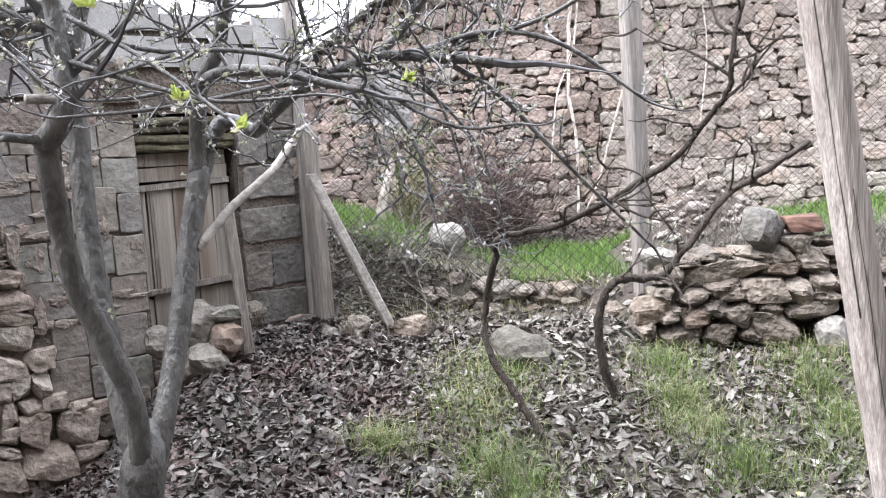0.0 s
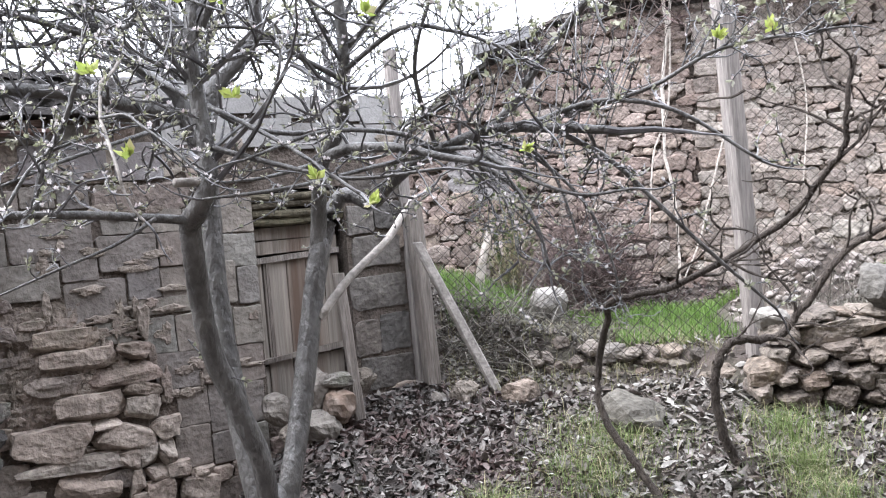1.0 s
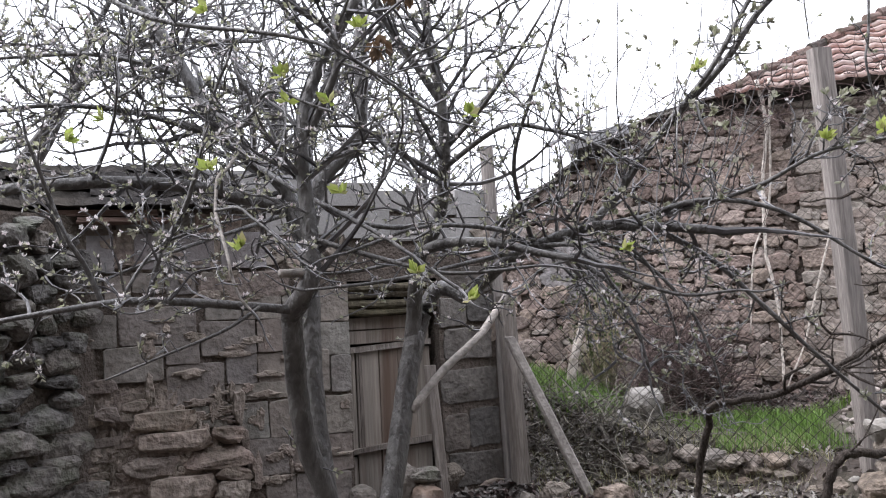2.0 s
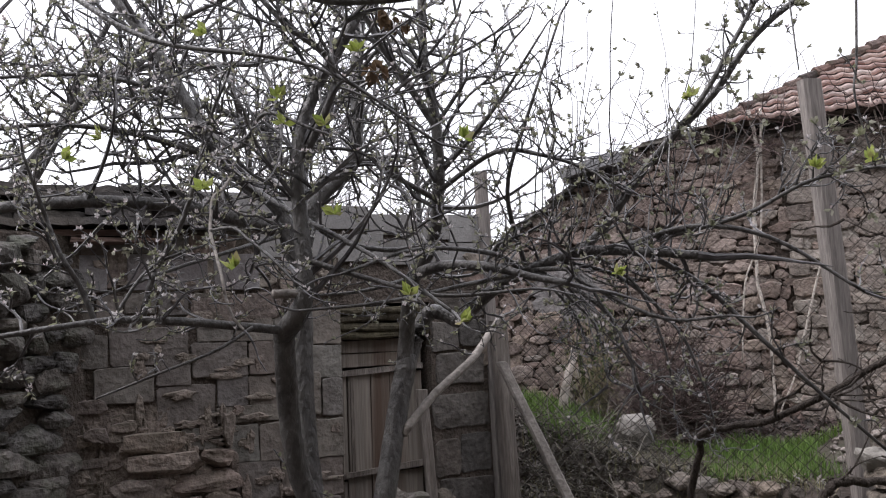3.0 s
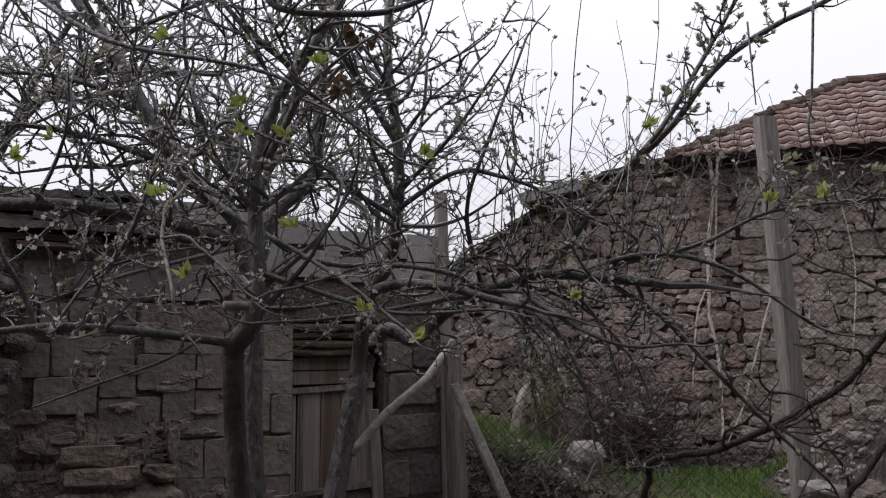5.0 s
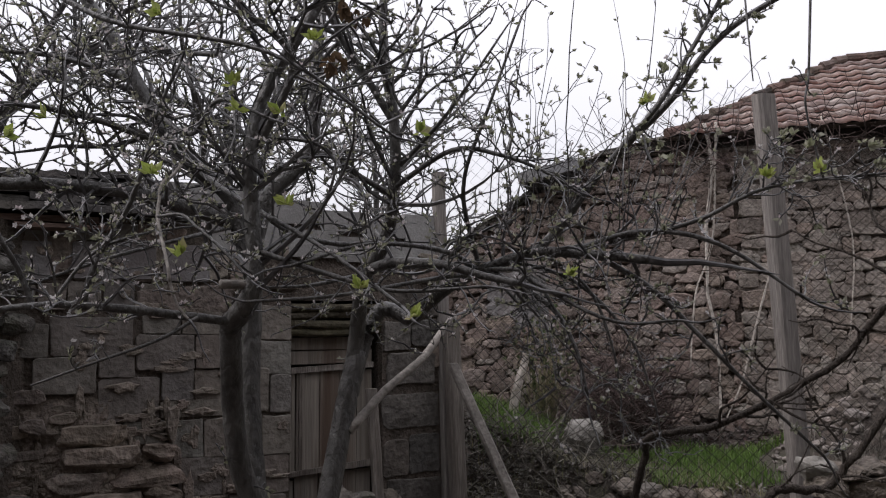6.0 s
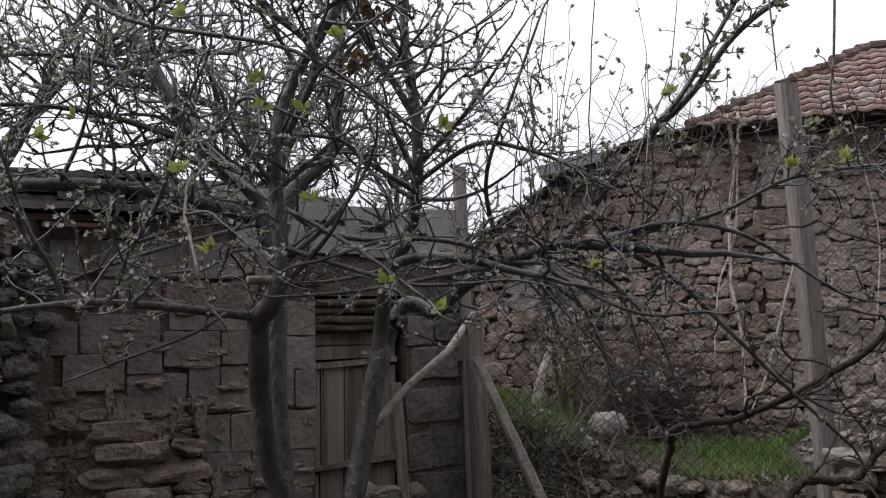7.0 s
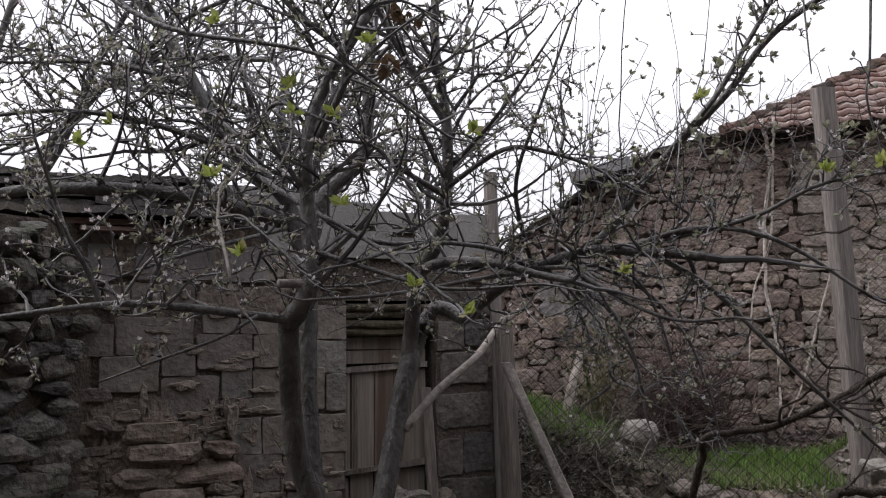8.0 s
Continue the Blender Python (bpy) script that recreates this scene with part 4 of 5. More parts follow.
def sprout(twigs, buds, flowers, path, r, rnd, count, length, depth, up=.5, bud=.5, flower=.1, start=.15, keep=None, leaf=.026):
    """Side shoots along a limb, and shoots on those."""
    n = len(path)
    for _ in range(count):
        i = int(n * (start + (1 - start) * rnd.random()))
        i = min(max(i, 1), n - 1)
        d = (path[i] - path[i - 1]).normalized()
        side = Vector((rnd.uniform(-1, 1), rnd.uniform(-1, 1), rnd.uniform(-.75, .9)))
        way = d * .45 + side * .9 + AX * up * .6
        L = length * rnd.uniform(.45, 1.25)
        w = smooth_path(wander(path[i], way, L, 4, rnd, .5, .05), 2)
        if keep and not all(keep(q) for q in w):
            continue
        rr = min(r * .8, .004 + .0135 * L)
        tube(twigs, w, rr, .0022, 5, 0, rnd, False)
        for q in range(1, len(w)):
            if rnd.random() < .4:
                d2 = Vector((rnd.uniform(-1, 1), rnd.uniform(-1, 1), rnd.uniform(-.6, 1))).normalized()
                a, k2 = w[q], rnd.uniform(.012, .05)
                tube(twigs, [a, a + d2 * k2 * .5 + AX * .004, a + d2 * k2], .0026, .0022, 4, 0, rnd, False)
        for q in range(2 if leaf < .03 else len(w) - 2, len(w)):
            if rnd.random() < bud:
                leaf_tuft(buds, w[q], (w[q] - w[q - 1]).normalized(), leaf * rnd.uniform(.6, 1.3), rnd.choice((3, 4, 5)) if leaf < .03 else rnd.choice((5, 7, 9)), rnd)
            if rnd.random() < flower * .5:
                leaf_tuft(flowers, w[q], AX, .02, 6, rnd)
        if depth > 1:
            sprout(twigs, buds, flowers, w, rr, rnd, rnd.choice((2, 2, 3)), length * .55, depth - 1, up * .7, bud, flower, .2, keep, leaf)


rnd = random.Random(33)
apple = empty("apple_tree", "bare old apple tree, several crooked stems, first leaves and blossom", "tree", (-0.73, 4.15, ground_z(-0.73, 4.15)))
apple_base = apple.matrix_world.translation.copy()
twigs, buds, flowers = Soup(), Soup(), Soup()
BLOOM_AT = [(-1.79, 3.00, 2.31), (-1.75, 2.95, 2.11), (-1.61, 3.05, 2.34), (-1.40, 3.00, 2.23), (-1.39, 3.05, 2.21), (-1.45, 3.00, 2.15), (-1.48, 3.00, 2.12), (-1.33, 3.10, 2.30), (-0.79, 3.00, 2.12), (-1.16, 3.00, 1.94), (0.80, 3.40, 2.03), (-0.04, 3.00, 1.77), (-0.24, 3.05, 1.85)]
WITHER_AT = [(-0.37, 3.90, 3.34), (-0.32, 3.95, 3.31), (-0.26, 3.90, 3.28), (-0.40, 3.90, 3.06), (-0.42, 3.85, 3.02)]
keep = lambda p: p.y > 2.2 and p.z > .9


def limb(name, pts, r0, r1, shoots=0, length=.5, depth=2, up=.2, bud=.36, flower=.4, lump=.02, sides=10, label="", mat=None, start=.15, bell=1, leaf=.026):
    path = smooth_path(pts, 6)
    for i in range(1, len(path) - 1):
        path[i] = path[i] + Vector((rnd.uniform(-1, 1), rnd.uniform(-1, 1), rnd.uniform(-1, 1))) * r0 * .05
    q = Soup()
    tube(q, [p - apple_base for p in path], r0, r1, sides, lump, rnd, True, bell)
    part(name, q, mat or M_BARK, apple, label, True)
    if name != "pruned_limb" and shoots and bell == 1 and .004 < r1 < .025:
        tip = wander(path[-1], path[-1] - path[-2], min(.6, r1 * 34), 8, rnd, .2, .02)
        tube(twigs, tip, r1, .002, 7, .02, rnd, False)
    if shoots:
        sprout(twigs, buds, flowers, path, r1, rnd, shoots, length, depth, up, bud, flower, start, keep, leaf)
    return path


limb("trunk", [(-0.75, 4.15, -0.90), (-0.74, 4.15, -0.30), (-0.73, 4.15, -0.06), (-0.69, 4.13, 0.14), (-0.65, 4.15, 0.37)], .115, .02, lump=.02, sides=16, bell=9)
limb("stem", [(-0.71, 4.12, 0.01), (-0.68, 4.00, 0.48), (-0.76, 3.90, 0.85), (-0.83, 3.82, 1.11), (-0.85, 3.75, 1.37), (-0.84, 3.66, 1.61), (-0.83, 3.62, 1.74), (-0.76, 3.55, 1.81)], .054, .047, 6, .3, 1)
limb("stem", [(-0.84, 3.60, 1.74), (-0.75, 3.53, 1.84), (-0.71, 3.52, 1.95), (-0.73, 3.55, 2.23), (-0.74, 3.55, 2.53), (-0.67, 3.60, 2.83), (-0.47, 3.60, 3.17), (-0.31, 3.70, 3.51)], .047, .02, 15, .85, 3)
limb("branch", [(-0.82, 3.56, 1.76), (-1.14, 3.35, 1.81), (-1.35, 3.20, 1.83), (-1.44, 3.15, 1.83), (-1.64, 3.00, 1.80), (-1.89, 2.90, 1.76)], .021, .009, 9, .34, 2)
limb("branch", [(-0.93, 3.45, 1.78), (-1.06, 3.35, 1.69), (-1.26, 3.25, 1.61), (-1.50, 3.20, 1.52)], .009, .004, 4, .15, 1)
# hanging branch: its bright highlight is put into the colour with the pale material
limb("branch", [(-1.09, 3.70, 2.48), (-1.10, 3.60, 2.41), (-1.11, 3.50, 2.36), (-1.09, 3.40, 2.26), (-1.06, 3.30, 2.18), (-1.01, 3.20, 2.09), (-0.98, 3.15, 2.03), (-0.95, 3.10, 1.96), (-0.94, 3.10, 1.90), (-0.91, 3.10, 1.82), (-0.87, 3.10, 1.77)], .0085, .0055, 6, .12, 1, mat=M_STICK)
limb("branch", [(-1.06, 3.30, 2.19), (-0.95, 3.25, 2.19), (-0.88, 3.20, 2.14), (-0.77, 3.15, 2.05), (-0.65, 3.10, 1.93)], .007, .005, 5, .15, 1)
limb("branch", [(-1.49, 3.18, 1.82), (-1.54, 3.15, 1.97), (-1.59, 3.10, 2.09), (-1.65, 3.10, 2.24), (-1.67, 3.05, 2.36), (-1.69, 3.00, 2.48)], .012, .006, 7, .3, 2)
limb("branch", [(-1.34, 3.28, 1.84), (-1.30, 3.30, 2.02), (-1.21, 3.35, 2.21), (-1.13, 3.35, 2.44), (-1.10, 3.40, 2.66), (-1.01, 3.40, 2.87)], .014, .007, 9, .35, 2)
limb("branch", [(-1.44, 3.20, 1.82), (-1.33, 3.30, 2.03), (-1.19, 3.40, 2.12), (-1.05, 3.60, 2.18)], .008, .005, 5, .25, 2)
limb("branch", [(-0.77, 3.30, 3.46), (-0.67, 3.20, 3.26), (-0.61, 3.15, 3.13), (-0.52, 3.15, 3.09), (-0.36, 3.15, 3.08), (-0.16, 3.20, 3.11), (0.01, 3.25, 3.19), (0.20, 3.30, 3.31)], .017, .012, 7, .35, 2)
limb("cut_stub", [(-0.70, 3.52, 1.92), (-0.77, 3.50, 1.92), (-0.84, 3.45, 1.92)], .022, .02, mat=M_STICK, label="pale sawn-off stub")
limb("branch", [(1.68, 3.30, 3.21), (1.65, 3.30, 2.79), (1.63, 3.30, 2.63), (1.70, 3.32, 2.34)], .006, .004, 3, .12, 1)
limb("branch", [(1.60, 3.80, 3.32), (1.57, 3.70, 3.04), (1.58, 3.70, 2.87)], .005, .003, 3, .1, 1)
limb("stem", [(-0.72, 4.18, 0.08), (-0.82, 4.30, 0.56), (-0.89, 4.40, 1.01), (-0.92, 4.45, 1.36), (-0.93, 4.50, 1.71), (-0.93, 4.50, 2.04), (-0.99, 4.50, 2.23), (-1.05, 4.50, 2.45), (-1.23, 4.45, 2.61), (-1.41, 4.40, 2.81), (-1.55, 4.40, 3.08), (-1.72, 4.40, 3.38), (-1.96, 4.40, 3.71)], .066, .032, 18, .9, 3, start=.55)
limb("branch", [(-1.30, 4.42, 2.70), (-1.75, 4.2, 2.84), (-2.15, 4.0, 2.86), (-2.55, 3.8, 2.76)], .02, .008, 16, .5, 3, bud=.45)
limb("branch", [(-1.55, 4.40, 3.08), (-1.95, 4.2, 3.17), (-2.4, 4.0, 3.12)], .018, .008, 12, .5, 3, bud=.45)
limb("branch", [(-1.04, 4.50, 2.31), (-1.22, 4.40, 2.37), (-1.51, 4.25, 2.44), (-1.83, 4.10, 2.46), (-2.18, 3.95, 2.44), (-2.50, 3.80, 2.37)], .045, .026, 18, .7, 3)
limb("branch", [(-0.93, 4.50, 2.16), (-0.84, 4.55, 2.49), (-0.66, 4.60, 2.67), (-0.60, 4.60, 2.92), (-0.61, 4.65, 3.27), (-0.56, 4.65, 3.65)], .05, .028, 13, .75, 3)
limb("stem", [(-0.68, 4.15, -0.00), (-0.60, 4.20, 0.30), (-0.53, 4.35, 0.64), (-0.47, 4.45, 0.97), (-0.41, 4.55, 1.32), (-0.36, 4.60, 1.56), (-0.35, 4.62, 1.65)], .06, .02, 4, .25, 1, bell=16)
limb("stem", [(-0.38, 4.60, 1.46), (-0.36, 4.58, 1.65), (-0.34, 4.50, 1.81), (-0.29, 4.40, 2.02), (-0.18, 4.30, 2.19), (-0.13, 4.20, 2.48), (-0.13, 4.15, 2.80), (-0.18, 4.15, 3.17), (-0.18, 4.15, 3.56)], .05, .022, 15, .8, 3, start=.35)
limb("branch", [(-0.39, 4.60, 1.40), (-0.32, 4.62, 1.65), (-0.24, 4.64, 1.81), (-0.15, 4.62, 1.82), (-0.05, 4.56, 1.77), (0.04, 4.46, 1.85), (0.17, 4.35, 1.95), (0.31, 4.20, 2.01), (0.45, 4.08, 2.06), (0.60, 3.95, 2.09), (0.84, 3.80, 2.06), (1.06, 3.70, 2.03)], .05, .021, 13, .5, 2, start=.4)
limb("branch", [(-0.30, 4.42, 2.03), (-0.13, 4.20, 2.06), (0.13, 4.00, 2.03), (0.31, 3.90, 1.97), (0.47, 3.80, 1.93)], .034, .014, 9, .5, 2)
limb("branch", [(0.56, 3.97, 2.08), (0.71, 3.95, 2.23), (0.85, 3.92, 2.43), (1.05, 3.88, 2.64), (1.24, 3.85, 2.83), (1.44, 3.85, 3.09), (1.70, 3.85, 3.29), (2.02, 3.85, 3.45)], .023, .013, 48, .17, 1, up=.2, bud=.9, flower=.12, leaf=.034)
limb("branch", [(0.74, 3.94, 2.27), (0.93, 3.88, 2.52), (1.16, 3.82, 2.79), (1.31, 3.80, 3.03), (1.43, 3.80, 3.23), (1.57, 3.80, 3.47)], .016, .010, 24, .18, 1, up=.2, bud=.9, flower=.12, leaf=.033)
limb("branch", [(0.60, 3.95, 2.09), (0.96, 3.75, 2.13), (1.26, 3.60, 2.20), (1.48, 3.50, 2.31), (1.65, 3.40, 2.34), (1.91, 3.30, 2.35)], .013, .006, 22, .28, 2, bud=.5, flower=.5, leaf=.035)
limb("branch", [(0.84, 3.80, 2.06), (1.09, 3.75, 1.89), (1.29, 3.70, 1.67), (1.54, 3.70, 1.41), (1.83, 3.70, 1.13)], .015, .007, 10, .25, 2)
limb("branch", [(0.34, 4.15, 2.02), (0.61, 3.90, 1.84), (0.71, 3.75, 1.65), (0.76, 3.70, 1.42)], .017, .007, 10, .35, 2, up=-.1)
limb("branch", [(-0.13, 4.15, 2.79), (-0.26, 4.10, 3.00), (-0.40, 4.05, 3.22), (-0.53, 3.95, 3.48)], .022, .013, 8, .68, 3)
limb("branch", [(-0.71, 3.56, 2.53), (-0.55, 3.50, 2.90), (-0.75, 3.40, 3.10), (-0.92, 3.40, 3.30)], .02, .010, 8, .68, 3)
limb("branch", [(-1.76, 3.40, 3.32), (-1.28, 3.25, 3.00), (-0.58, 3.15, 2.82), (-0.10, 3.15, 2.49)], .013, .006, 7, .45, 2)
limb("branch", [(-0.14, 4.20, 2.45), (0.17, 4.00, 2.61), (0.41, 3.90, 2.56), (0.59, 3.85, 2.48), (0.75, 3.80, 2.37)], .015, .006, 14, .4, 2)
# drooping sprays over the terrace
limb("branch", [(0.45, 4.08, 2.06), (0.75, 3.95, 1.95), (0.98, 3.85, 1.70), (1.08, 3.80, 1.42), (1.12, 3.80, 1.20)], .012, .004, 8, .26, 2, up=-.3, bud=.08, flower=.03)
limb("branch", [(0.60, 3.95, 2.09), (0.82, 3.90, 1.90), (0.92, 3.85, 1.60), (0.95, 3.85, 1.35)], .010, .004, 6, .26, 2, up=-.3, bud=.08, flower=.03)
limb("branch", [(0.34, 4.15, 2.02), (0.52, 4.05, 1.80), (0.60, 4.00, 1.55)], .010, .004, 6, .24, 2, up=-.3, bud=.08, flower=.03)
# crossing branches in the middle of the crown
for pts, r0, r1 in (
        ([(0.28, 4.20, 2.03), (0.13, 4.00, 2.10), (-0.22, 3.70, 2.11), (-0.54, 3.40, 1.99)], .017, .007),
        ([(-0.26, 4.35, 2.02), (-0.52, 4.00, 1.94), (-0.70, 3.80, 1.92)], .014, .006),
        ([(-0.71, 3.53, 2.07), (-0.39, 3.40, 1.96), (-0.10, 3.30, 1.88), (0.26, 3.20, 1.89)], .014, .006),
        ([(-1.23, 4.45, 2.61), (-0.99, 4.00, 2.43), (-0.74, 3.70, 2.27), (-0.39, 3.40, 2.06), (-0.06, 3.10, 1.81)], .017, .007),
        ([(0.34, 4.15, 2.02), (0.53, 3.90, 1.98), (0.67, 3.80, 1.75)], .014, .006),
        ([(-0.59, 4.60, 2.72), (-0.31, 4.35, 2.68), (-0.14, 4.20, 2.54)], .014, .006),
        ([(-0.14, 4.20, 2.41), (-0.34, 4.00, 2.51), (-0.49, 3.80, 2.60), (-0.72, 3.60, 2.59)], .017, .007)):
    limb("branch", pts, r0, r1, 4, .42, 2, up=.05, sides=7)
for pts, r0, r1 in (
        ([(0.31, 4.20, 2.03), (0.22, 4.00, 2.41), (0.33, 3.90, 2.76), (0.52, 3.90, 3.27)], .014, .006),
        ([(-0.13, 4.20, 2.54), (0.14, 4.00, 2.79), (0.40, 3.90, 3.15)], .014, .006),
        ([(-1.50, 4.38, 2.95), (-1.08, 3.80, 2.65), (-0.87, 3.50, 2.73), (-0.63, 3.40, 2.62)], .017, .007),
        ([(-0.59, 4.65, 3.27), (-0.36, 4.30, 3.31), (-0.05, 4.10, 3.15), (0.24, 4.00, 3.25)], .014, .006)):
    limb("branch", pts, r0, r1, 4, .42, 2, up=.05, sides=7)
for pts, r0, r1 in (
        ([(-1.04, 4.50, 2.29), (-1.13, 4.00, 2.18), (-1.32, 3.60, 2.06), (-1.53, 3.30, 1.93)], .014, .006),
        ([(-0.15, 4.30, 2.19), (-0.40, 4.00, 2.14), (-0.65, 3.80, 2.20), (-0.79, 3.60, 2.36)], .017, .007),
        ([(0.28, 4.15, 2.00), (0.04, 3.80, 1.95), (-0.35, 3.50, 1.87), (-0.70, 3.30, 1.84)], .014, .006),
        ([(0.45, 4.08, 2.06), (0.57, 3.80, 1.92), (0.86, 3.60, 1.75), (1.13, 3.50, 1.75)], .014, .006),
        ([(0.72, 3.88, 2.08), (1.03, 3.70, 2.16), (1.35, 3.60, 2.09), (1.70, 3.50, 1.83)], .017, .007)):
    limb("branch", pts, r0, r1, 4, .42, 2, up=.05, sides=7)
limb("pruned_limb", [(-0.39, 4.50, 1.16), (-0.34, 4.52, 1.22), (-0.20, 4.65, 1.37), (0.01, 4.85, 1.54), (0.12, 4.98, 1.68), (0.21, 5.08, 1.79)], .027, .021, 4, .3, 1, up=-.2, lump=.015, mat=M_STICK, label="pale cut-off limb without bark", start=.5)
for k in range(24):
    x = rnd.uniform(.3, 1.15)
    p = Vector((x, rnd.uniform(3.4, 4.2), rnd.uniform(1.9, 2.3)))
    w = wander(p, Vector((rnd.uniform(-.3, .55), rnd.uniform(-.2, .2), 1)), rnd.uniform(.6, 1.5), 9, rnd, .2, .03)
    tube(twigs, w, .0038, .0014, 4, 0, rnd, False)
    for q in range(2, len(w)):
        if rnd.random() < .75:
            d = Vector((rnd.uniform(-1, 1), rnd.uniform(-1, 1), rnd.uniform(0, 1))).normalized()
            e = w[q] + d * rnd.uniform(.015, .09)
            tube(twigs, [w[q], w[q].lerp(e, .5) + AX * .004, e], .0022, .0016, 4, 0, rnd, False)
            leaf_tuft(buds, e, d, rnd.uniform(.02, .036), rnd.choice((3, 4, 5)), rnd)


def shift(s, o):
    s.v = [Vector(p) - o for p in s.v]
    return s


ob = part("twiggery", shift(twigs, apple_base), M_TWIG, apple, "dense tangle of thin grey twigs")
ob["kind"] = "stuff"
ob = part("bud_growth", shift(buds, apple_base), M_BUD, apple, "small grey-green opening buds")
ob["kind"] = "stuff"
ob = part("blossom", shift(flowers, apple_base), M_BLOSSOM, apple, "white and pink blossom")
ob["kind"] = "stuff"
fresh = [(-.02, 3.0, 1.77), (-.22, 3.1, 1.88), (-.87, 3.0, 2.01), (-.52, 3.2, 2.22), (-1.02, 3.1, 2.33), (-1.43, 3.1, 2.55), (-.70, 3.1, 2.58), (-1.0, 3.1, 2.96), (-.74, 3.2, 2.71), (.01, 3.2, 2.51),
         (.61, 3.3, 1.94), (-.41, 3.2, 2.89), (1.49, 3.4, 2.36), (1.68, 3.3, 2.36), (-1.64, 3.2, 2.50), (1.04, 3.6, 2.74), (-.55, 3.2, 2.59)]
for p in fresh:
    q = Soup()
    leaf_tuft(q, Vector((0, 0, 0)), Vector((rnd.uniform(-.6, .6), -.3, .5)), .06, 10, rnd)
    b = wander(Vector((0, 0, 0)), Vector((rnd.uniform(-1, 1), .8, rnd.uniform(-.4, .6))), .35, 5, rnd)
    ob = part("leaf_tuft", q, M_FRESH, apple, "yellow-green unfolding leaves")
    ob.matrix_local = Matrix.Translation(Vector(p) - apple_base)
    q = Soup()
    tube(q, b, .004, .006, 5, 0, rnd)
    tw = part("shoot", q, M_TWIG, apple)
    tw.matrix_local = ob.matrix_local.copy()


# open blossom on the near twigs
for p in BLOOM_AT:
    q = Soup()
    c = Vector((0, 0, 0))
    for k in range(5):
        w = k * 1.2566
        d = Vector((math.cos(w), -.5 + rnd.uniform(-.3, .3), math.sin(w))).normalized() * .013
        e = Vector((-math.sin(w), 0, math.cos(w))) * .0042
        q.add([c, c + d * .6 + e, c + d, c + d * .6 - e], [(0, 1, 2, 3)])
    ob = part("flower", q, M_BLOSSOM, apple, "open white and pink blossom")
    ob.matrix_local = Matrix.Translation(Vector(p) - apple_base)
    q = Soup()
    tube(q, wander(Vector((0, .01, 0)), Vector((rnd.uniform(-1, 1), .9, rnd.uniform(-.8, .3))), .3, 5, rnd), .003, .005, 5, 0, rnd)
    tw = part("shoot", q, M_TWIG, apple)
    tw.matrix_local = ob.matrix_local.copy()
# withered leaves still hanging in the top
M_WITHER = material("withered_leaf", [(.13, .08, .045), (.20, .13, .075), (.09, .058, .038)], grain=30, bump=.2, thin=.3)
for p in WITHER_AT:
    q = Soup()
    for k in range(7):
        leaf_tuft(q, Vector((rnd.uniform(-.02, .02), rnd.uniform(-.02, .02), rnd.uniform(-.04, .03))), Vector((rnd.uniform(-.2, .2), 0, -1.6)), .07, 2, rnd)
    ob = part("withered_tuft", q, M_WITHER, apple, "withered orange-brown leaves")
    ob.matrix_local = Matrix.Translation(Vector(p) - apple_base)


def bare_tree(at, lean, height, r, seed, label, limbs=7):
    """A leafless tree: trunk, limbs and a haze of twigs."""
    global twigs, buds, flowers
    g = random.Random(seed)
    t = empty("bare_tree", label, "tree", at)
    tw, bu, fl = Soup(), Soup(), Soup()
    path = wander(Vector((0, 0, 0)), Vector((*lean, 1)), height, 10, g, .12, .1)
    q = Soup()
    tube(q, path, r, r * .35, 10, .06, g)
    part("trunk", q, M_BARK, t, "", True)
    for k in range(limbs):
        i = 3 + k * 7 // limbs
        w = wander(path[i], Vector((g.uniform(-1, 1) + lean[0], g.uniform(-1, .6), g.uniform(.2, .9))), height * g.uniform(.4, .75), 10, g, .2, .03)
        q = Soup()
        tube(q, w, r * .5, r * .14, 8, .06, g)
        part("limb", q, M_BARK, t, "", True)
        sprout(tw, bu, fl, w, .02, g, 16, height * .26, 3, .3, .06, 0)
    sprout(tw, bu, fl, path, .02, g, 12, height * .28, 2, .3, .12, 0, .5)
    part("twiggery", tw, M_TWIG, t)["kind"] = "stuff"
    part("bud_growth", bu, M_BUD, t)["kind"] = "stuff"
    return t


big = empty("bare_tree", "large bare tree behind the shed, arching limbs", "tree", (-4.8, 7.7, .2))
g = random.Random(4)
tw, bu, fl = Soup(), Soup(), Soup()
for nm, pts, r0, r1, k in (("trunk", [(-4.8, 7.7, .0), (-4.75, 7.65, 1.2), (-4.62, 7.6, 2.3), (-4.45, 7.5, 3.05)], .16, .12, 0),
                           ("limb", [(-4.55, 7.5, 2.6), (-3.89, 7.3, 3.40), (-3.50, 7.2, 4.16), (-3.08, 7.1, 4.80)], .05, .022, 14),
                           ("limb", [(-4.45, 7.45, 3.0), (-3.69, 7.2, 3.69), (-3.25, 7.0, 3.98), (-2.9, 7.0, 4.13), (-2.41, 6.9, 4.12), (-1.77, 6.9, 4.08)], .058, .018, 24),
                           ("limb", [(-3.4, 7.05, 3.88), (-2.91, 6.9, 4.20), (-2.48, 6.8, 4.46), (-1.87, 6.7, 4.66)], .036, .016, 16),
                           ("limb", [(-4.5, 7.5, 2.9), (-4.6, 7.3, 3.9), (-4.3, 7.2, 4.9)], .06, .03, 10)):
    path = smooth_path([Vector(p) - Vector((-4.8, 7.7, .2)) for p in pts], 6)
    q = Soup()
    tube(q, path, r0, r1, 10, .06, g)
    part(nm, q, M_BARK, big, "", True)
    if k:
        sprout(tw, bu, fl, path, .025, g, int(k * .85), 1.1, 3, .3, .05, 0)
